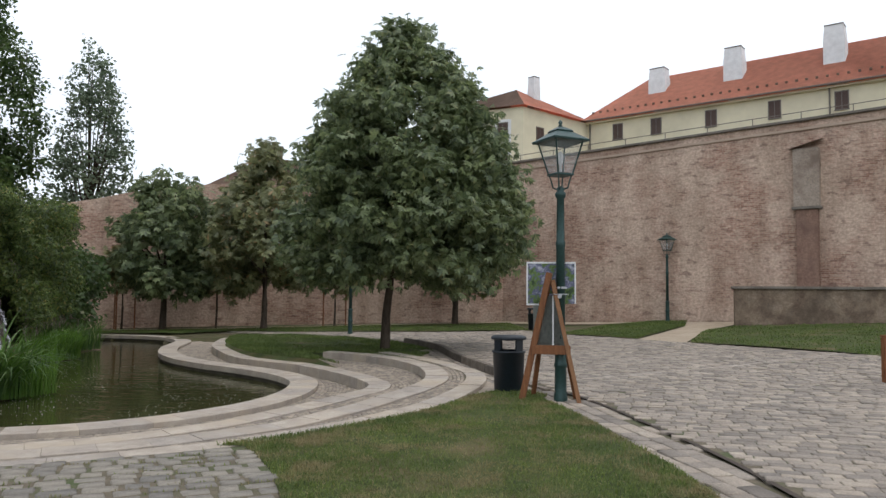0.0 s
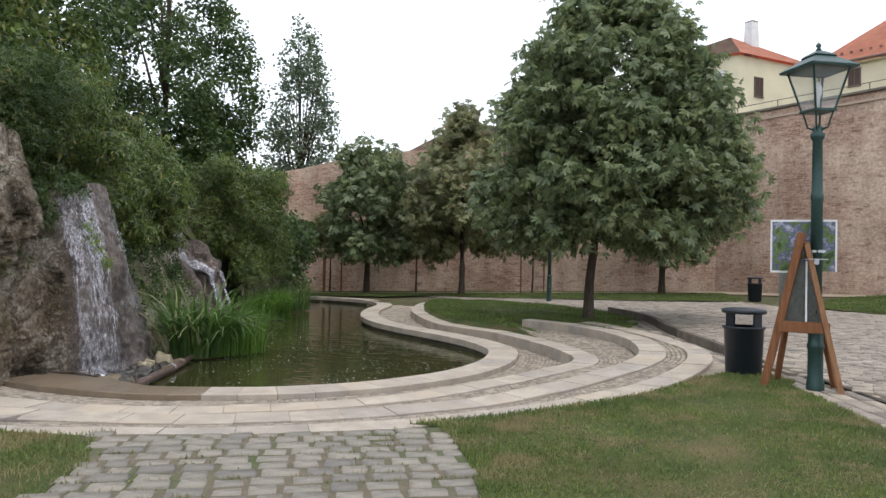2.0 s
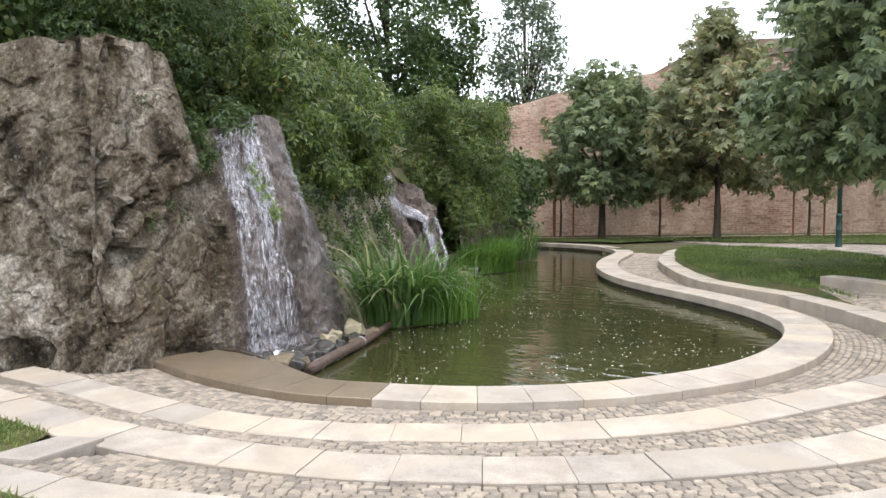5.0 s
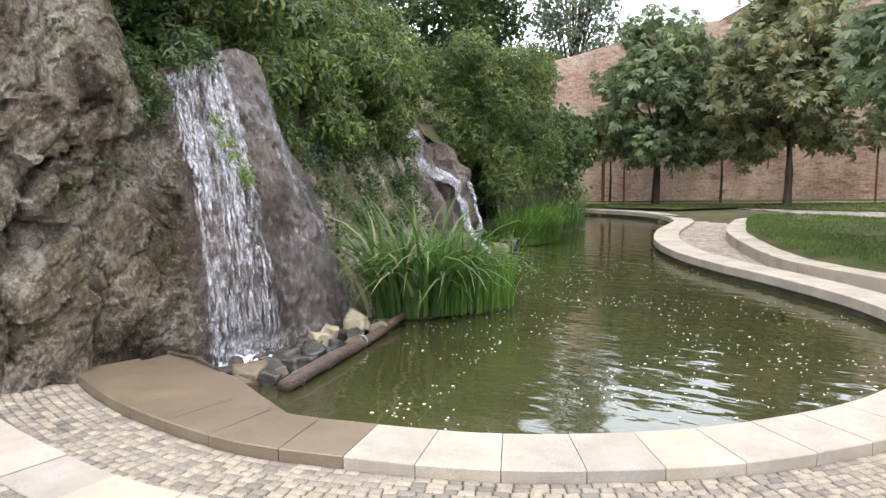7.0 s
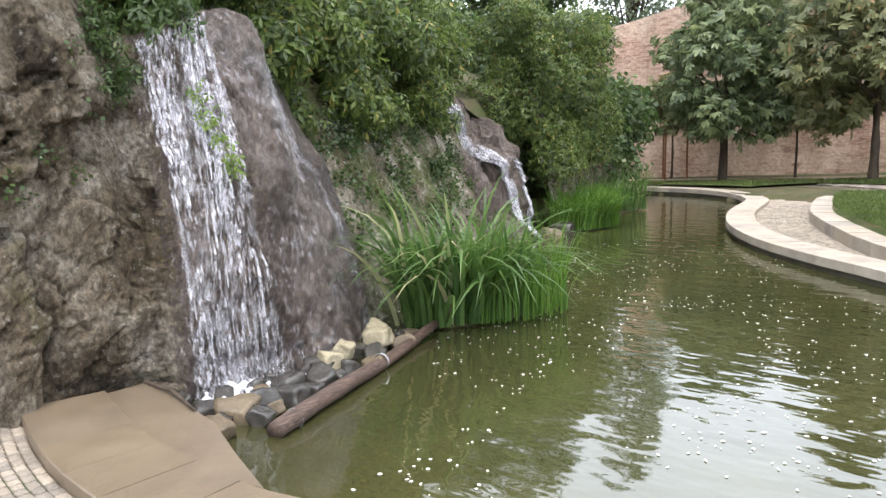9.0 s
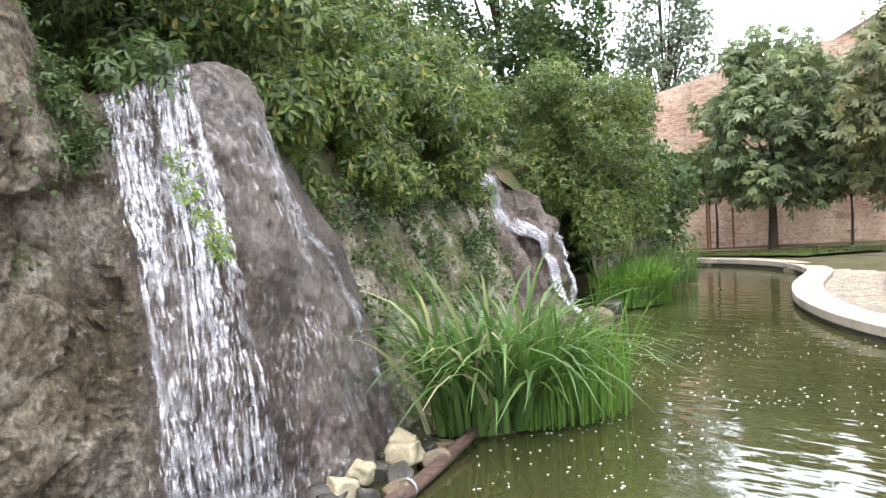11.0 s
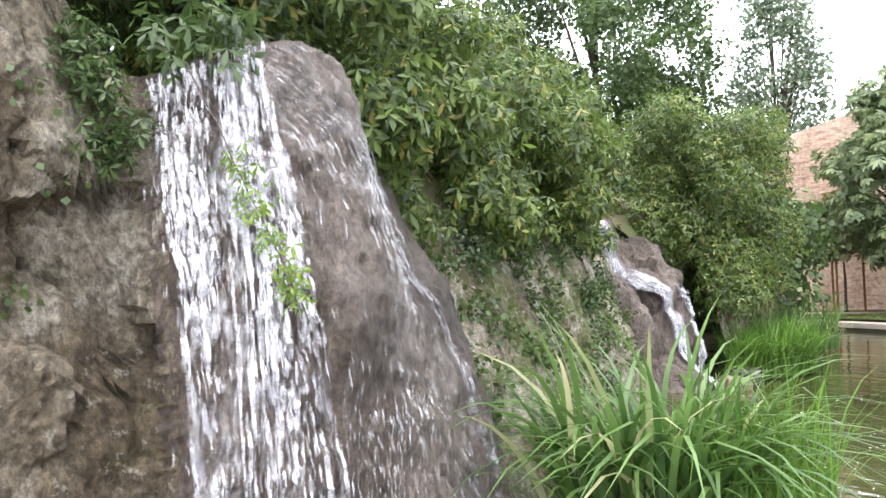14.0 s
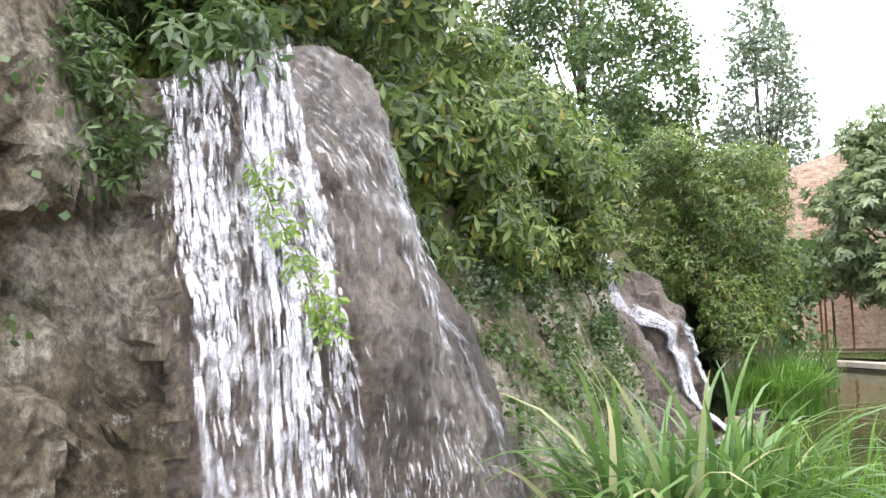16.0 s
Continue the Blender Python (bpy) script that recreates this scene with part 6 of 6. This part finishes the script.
# petals and foam flecks drifting on the pond
fl_v, fl_f = [], []
kept = 0
while kept < 1100:
    x, y = rng.uniform(-9.5, -3.0), 9.4 + 10 * rng.random() ** 1.4
    if not inside(offset_line(A_IN, -0.06)[::3].tolist() + [(-16, 31), (-14, 19), (-8.5, 11), (-7, 9.9)], [(x, y)])[0]:
        continue
    if noise.noise((x * 0.8, y * 0.8, 5)) < -0.12 or (x < -6.2 and y < 11.5):
        continue
    r, a0, b = rng.uniform(0.004, 0.016) * (1.4 if rng.random() < 0.1 else 1), rng.uniform(0, 6.28), rng.uniform(0.4, 1)
    i = len(fl_v)
    for k in range(6):
        a = a0 + k * math.pi / 3
        u, w = r * math.cos(a - a0), r * b * math.sin(a - a0)
        fl_v.append((x + u * math.cos(a0) - w * math.sin(a0), y + u * math.sin(a0) + w * math.cos(a0), WATER + 0.006))
    fl_f.append(tuple(range(i, i + 6)))
    kept += 1
tagged(new("pond_flecks", mesh_of("pond_flecks", fl_v, fl_f, M_FOAM)), "small white petals and foam flecks on the pond", "petals", kind="stuff")

# a trailing vine that hangs before the falls
rng = np.random.default_rng(81)
vine = thing("hanging_vine", "yellow-green leafy vine hanging before the waterfall", "vine", pose(0, 0, 0))
q0 = [cliff_point(S_FALL + 0.2 + 0.36 * u, 0.98 - 0.36 * u, 0.7) + Vector((0.12 + 0.06 * u, -0.12, 0)) for u in np.linspace(0, 1, 14)]
part("stem", polytube(q0, [0.003] * 14, 6), M_BARK, vine)
pp = np.array([tuple(q0[int(rng.integers(6, 14))]) for _ in range(90)]) + rng.normal(size=(90, 3)) * 0.04
ob = new("leaves", leaves_mesh("leaves", pp, np.tile([0.6, -0.8, 0.1], (90, 1)), 0.06, leaf_mat("vine_leaf", (0.08, 0.14, 0.02), (0.17, 0.25, 0.04), (0.3, 0.31, 0.07)), rng, 3, 1.0))
ob.parent = vine


# ---- grass ----
def grass(name, poly, n, h, width, mat, seed, lift, label, base=None, clear=None):
    rng = np.random.default_rng(seed)
    poly = np.asarray(poly)
    lo, hi = poly.min(0), poly.max(0)
    p = lo + (hi - lo) * rng.random((n * 6, 2))
    if clear is not None:
        p = p[clear(p)]
    p = p[inside(poly, p)][:n]
    worn = np.array([noise.noise((a * 0.9, b * 0.9, 7)) for a, b in p])
    p = p[worn + 0.25 * rng.normal(size=len(p)) < 0.28]
    z = (rise(p[:, 0], p[:, 1]) if base is None else np.full(len(p), base)) + lift
    me = blades_mesh(name, np.column_stack([p, z]), h, None, width, mat, rng, 2)
    return tagged(new(name, me), label, "grass", kind="stuff")


grass("grass", LAWN[(LAWN[:, 1] > -5)], 95000, 0.065, 0.006, M_GRASS, 91, 0.0, "short worn grass blades with dry patches", clear=lambda p: p[:, 1] > 3.2)
grass("grass", LAWN_W, 24000, 0.065, 0.007, M_GRASS, 92, -0.005, "short dry grass blades beside the cobbles", clear=lambda p: (p[:, 1] > 4.2) & (p[:, 0] > -7.5))
grass("grass", LAWN_CORNER, 9000, 0.08, 0.009, M_GRASS, 97, -0.01, "short dry grass beside the terrace", base=-0.125)
grass("grass", ISLAND, 42000, 0.09, 0.014, M_GRASS_FAR, 93, 0.02, "short green grass on the raised lawn", base=-0.03)
grass("grass", [(7.2, 21.2), (9.3, 26.0), (11.4, 28.2), (20, 25.7), (16, 12), (9.6, 15.9)], 26000, 0.1, 0.02, M_GRASS_FAR, 94, 0.02, "green grass below the low wall")
grass("grass", [(4.3, 26.2), (7.0, 31.6), (10.3, 34.4), (11.2, 33.4), (9.8, 29.5), (6.2, 23.3)], 14000, 0.1, 0.02, M_GRASS_FAR, 95, 0.02, "green grass round the far street lamp")
grass("grass", [(-16.5, 30.2), (-12.5, 29.9), (-10.5, 29.3), (-9.2, 30.7), (-6, 29.5), (-4, 29.4), (0, 28.7), (3.4, 28.8), (3.2, 34.9), (-4, 34.0), (-9, 32.5), (-16.5, 31.6)], 26000, 0.1, 0.02, M_GRASS_FAR, 96, 0.02, "green grass strip below the wall")


# ---- paving stones ----
def stones_mesh(name, centres, ux, half_u, half_v, z, mat, rng, depth=0.05, inset=0.007):
    """Many small stones: each a block with drawn-in top edges, lying along its own direction."""
    n = len(centres)
    vy = np.stack([-ux[:, 1], ux[:, 0]], 1)
    vs = []
    for zz, k in ((-depth, 1.0), (-inset * 0.7, 1.0), (0.0, None)):
        for sx, sy in ((-1, -1), (1, -1), (1, 1), (-1, 1)):
            a = half_u if k else half_u - inset
            b = half_v if k else half_v - inset
            j = rng.normal(size=(n, 2)) * 0.0025 * (half_v.mean() / 0.05)
            q = centres + ux * (sx * a)[:, None] + vy * (sy * b)[:, None] + j
            vs.append(np.column_stack([q, z + zz + rng.normal(size=n) * 0.0015]))
    v = np.stack(vs, 1).reshape(-1, 3)
    i = np.arange(n) * 12
    f = []
    for lv in (0, 4):
        for k in range(4):
            f.append(np.stack([i + lv + k, i + lv + (k + 1) % 4, i + lv + 4 + (k + 1) % 4, i + lv + 4 + k], 1))
    f.append(np.stack([i + 8, i + 9, i + 10, i + 11], 1))
    return fast_mesh(name, v, np.concatenate(f), mat)


def stone_variants(name, half_u, half_v, mat, count, rng, depth=0.05, inset=0.007):
    out = []
    for k in range(count):
        out.append(stones_mesh(name, np.zeros((1, 2)), np.array([[1.0, 0.0]]), np.array([half_u * rng.uniform(0.9, 1.05)]), np.array([half_v * rng.uniform(0.9, 1.05)]), np.zeros(1), mat, rng, depth, inset))
    return out


rng = np.random.default_rng(101)
SETTS = stone_variants("sett", 0.04, 0.031, M_SETT_OBJ, 8, rng)
for ob, inner, outer, zi, zo in BANDS:
    width = np.linalg.norm(outer - inner, axis=1)
    s = np.concatenate([[0], np.cumsum(np.linalg.norm(np.diff((inner + outer) / 2, axis=0), axis=1))])
    wide = width.max()
    cs, us, hu, hv, zz = [], [], [], [], []
    singles = 0
    for r in range(int(wide / 0.07) + 1):
        d = 0.036 + r * 0.07
        q = rng.uniform(0, 0.05)
        while q < s[-1]:
            L = rng.uniform(0.07, 0.105)
            qq = min(q + L / 2, s[-1])
            k = min(np.searchsorted(s, qq), len(s) - 1)
            w = float(np.interp(qq, s, width))
            if d < w - 0.025:
                u = d / w
                ci = np.array([np.interp(qq, s, inner[:, 0]), np.interp(qq, s, inner[:, 1])])
                co = np.array([np.interp(qq, s, outer[:, 0]), np.interp(qq, s, outer[:, 1])])
                c = ci + (co - ci) * u
                t = outer[min(k + 1, len(s) - 1)] - outer[max(k - 1, 0)]
                t = t / max(np.linalg.norm(t), 1e-6)
                z = zi[k] + (zo[k] - zi[k]) * u + rng.normal() * 0.0012
                if ob.name == "paving_inner" and c[1] < 9.1 and -7.2 < c[0] < -4.0 and singles < 300:
                    o = new("sett", SETTS[int(rng.integers(8))])
                    o.parent = ob
                    o.matrix_world = pose(c[0], c[1], z, 0, 0, math.degrees(math.atan2(t[1], t[0])))
                    o.scale = (L * 0.93 / 0.08, 1.0, 1.0)
                    singles += 1
                else:
                    cs.append(c), us.append(t), hu.append(L / 2 - 0.0065), hv.append(0.029), zz.append(z)
            q += L
    me = stones_mesh("setts", np.array(cs), np.array(us), np.array(hu), np.array(hv), np.array(zz), M_SETT, rng)
    o = tagged(new("setts", me), kind="stuff")
    o.parent = ob

# old cobbles in front of the terrace
bed = bpy.data.objects["cobble_bed"]
COB = stone_variants("cobble", 0.12, 0.083, M_COBBLE, 12, rng, 0.08, 0.02)
d = np.array([0.9, 0.436])
e = np.array([-0.436, 0.9])
JOINT_GRASS = []
row = 0
while row < 36:
    q = -2.6 + (row % 2) * 0.12
    while q < 3.2:
        L = rng.uniform(0.19, 0.3)
        c = np.array([-2.9, 6.6]) + d * (q + L / 2) - e * (row * 0.178 - 0.4)
        if inside(COBBLES, [c])[0] and c[1] > 1.2:
            if noise.noise((c[0] * 1.1, c[1] * 1.1, 9)) + 0.3 * rng.normal() > 0.05:
                k = int(rng.integers(8, 30))
                u = rng.uniform(-0.5, 0.5, k)[:, None] * L
                JOINT_GRASS.append(c + d * u + e * (0.089 + 0.008 * rng.normal(size=(k, 1))))
            o = new("cobble", COB[int(rng.integers(12))])
            o.parent = bed
            o.matrix_world = pose(c[0], c[1], float(rise(c[0], c[1])) + 0.010 + rng.normal() * 0.005, rng.normal() * 1.2, rng.normal() * 1.2, 25.8 + rng.normal() * 2.6)
            o.scale = ((L - 0.034) / 0.24, rng.uniform(0.88, 1.0), 1.0)
        q += L
    row += 1

jg = np.vstack(JOINT_GRASS)
tagged(new("grass", blades_mesh("grass", np.column_stack([jg, rise(jg[:, 0], jg[:, 1]) - 0.01]), 0.05, None, 0.006, M_GRASS, rng, 2)), "grass and weeds sprouting between old cobbles", "grass", kind="stuff")


# the square and its kerb strip
def field(parent, poly, du, turn, lu, lv, mat, lift, keep):
    rng = np.random.default_rng(int(100 * lu))
    poly = np.asarray(poly)
    a = radians(turn)
    u, v = np.array([math.cos(a), math.sin(a)]), np.array([-math.sin(a), math.cos(a)])
    q = poly @ np.stack([u, v], 1)
    lo, hi = q.min(0), q.max(0)
    cs, hu, hv = [], [], []
    y = lo[1]
    while y < hi[1]:
        x = lo[0] + rng.uniform(0, lu)
        while x < hi[0]:
            L = lu * rng.uniform(0.75, 1.3)
            cs.append(u * (x + L / 2) + v * (y + lv / 2))
            hu.append(L / 2 - 0.005)
            hv.append(lv / 2 - 0.005)
            x += L
        y += lv
    cs, hu, hv = np.array(cs), np.array(hu), np.array(hv)
    k = inside(poly, cs) & keep(cs) & np.array([np.min((ROADEDGE[::2, 0] - c[0]) ** 2 + (ROADEDGE[::2, 1] - c[1]) ** 2) > 0.009 for c in cs])
    cs, hu, hv = cs[k], hu[k], hv[k]
    z = rise(cs[:, 0], cs[:, 1]) + lift + rng.normal(size=len(cs)) * 0.004
    me = stones_mesh("road_stones", cs, np.tile(u, (len(cs), 1)), hu, hv, z, mat, rng, 0.05, 0.009)
    o = tagged(new("road_stones", me), kind="stuff")
    o.parent = bpy.data.objects[parent]
    return o


field("road", EASTROAD, 0, -14, 0.2, 0.14, M_ROADSTONE, 0.009, lambda c: (c[:, 1] > -3) & (c[:, 0] < 14))
field("kerb_strip", np.vstack([STRIP[::4], ROADEDGE[::-4]]), 0, 100, 0.28, 0.2, M_ROADSTONE, -0.012, lambda c: (c[:, 1] > -2.8) & (c[:, 1] < 27))


# a pale row of stones across the square
a, b = np.array([2.5, 12.95]), np.array([9.4, 16.9])
L = np.linalg.norm(b - a)
t = (b - a) / L
q = np.arange(0.1, L, 0.21)
cs = a + q[:, None] * t
me = stones_mesh("pale_stone_row", cs, np.tile(t, (len(cs), 1)), np.full(len(cs), 0.1), np.full(len(cs), 0.055), rise(cs[:, 0], cs[:, 1]) + 0.014, M_SLAB, np.random.default_rng(5), 0.05, 0.008)
o = tagged(new("pale_stone_row", me), kind="stuff")
o.parent = bpy.data.objects["road"]
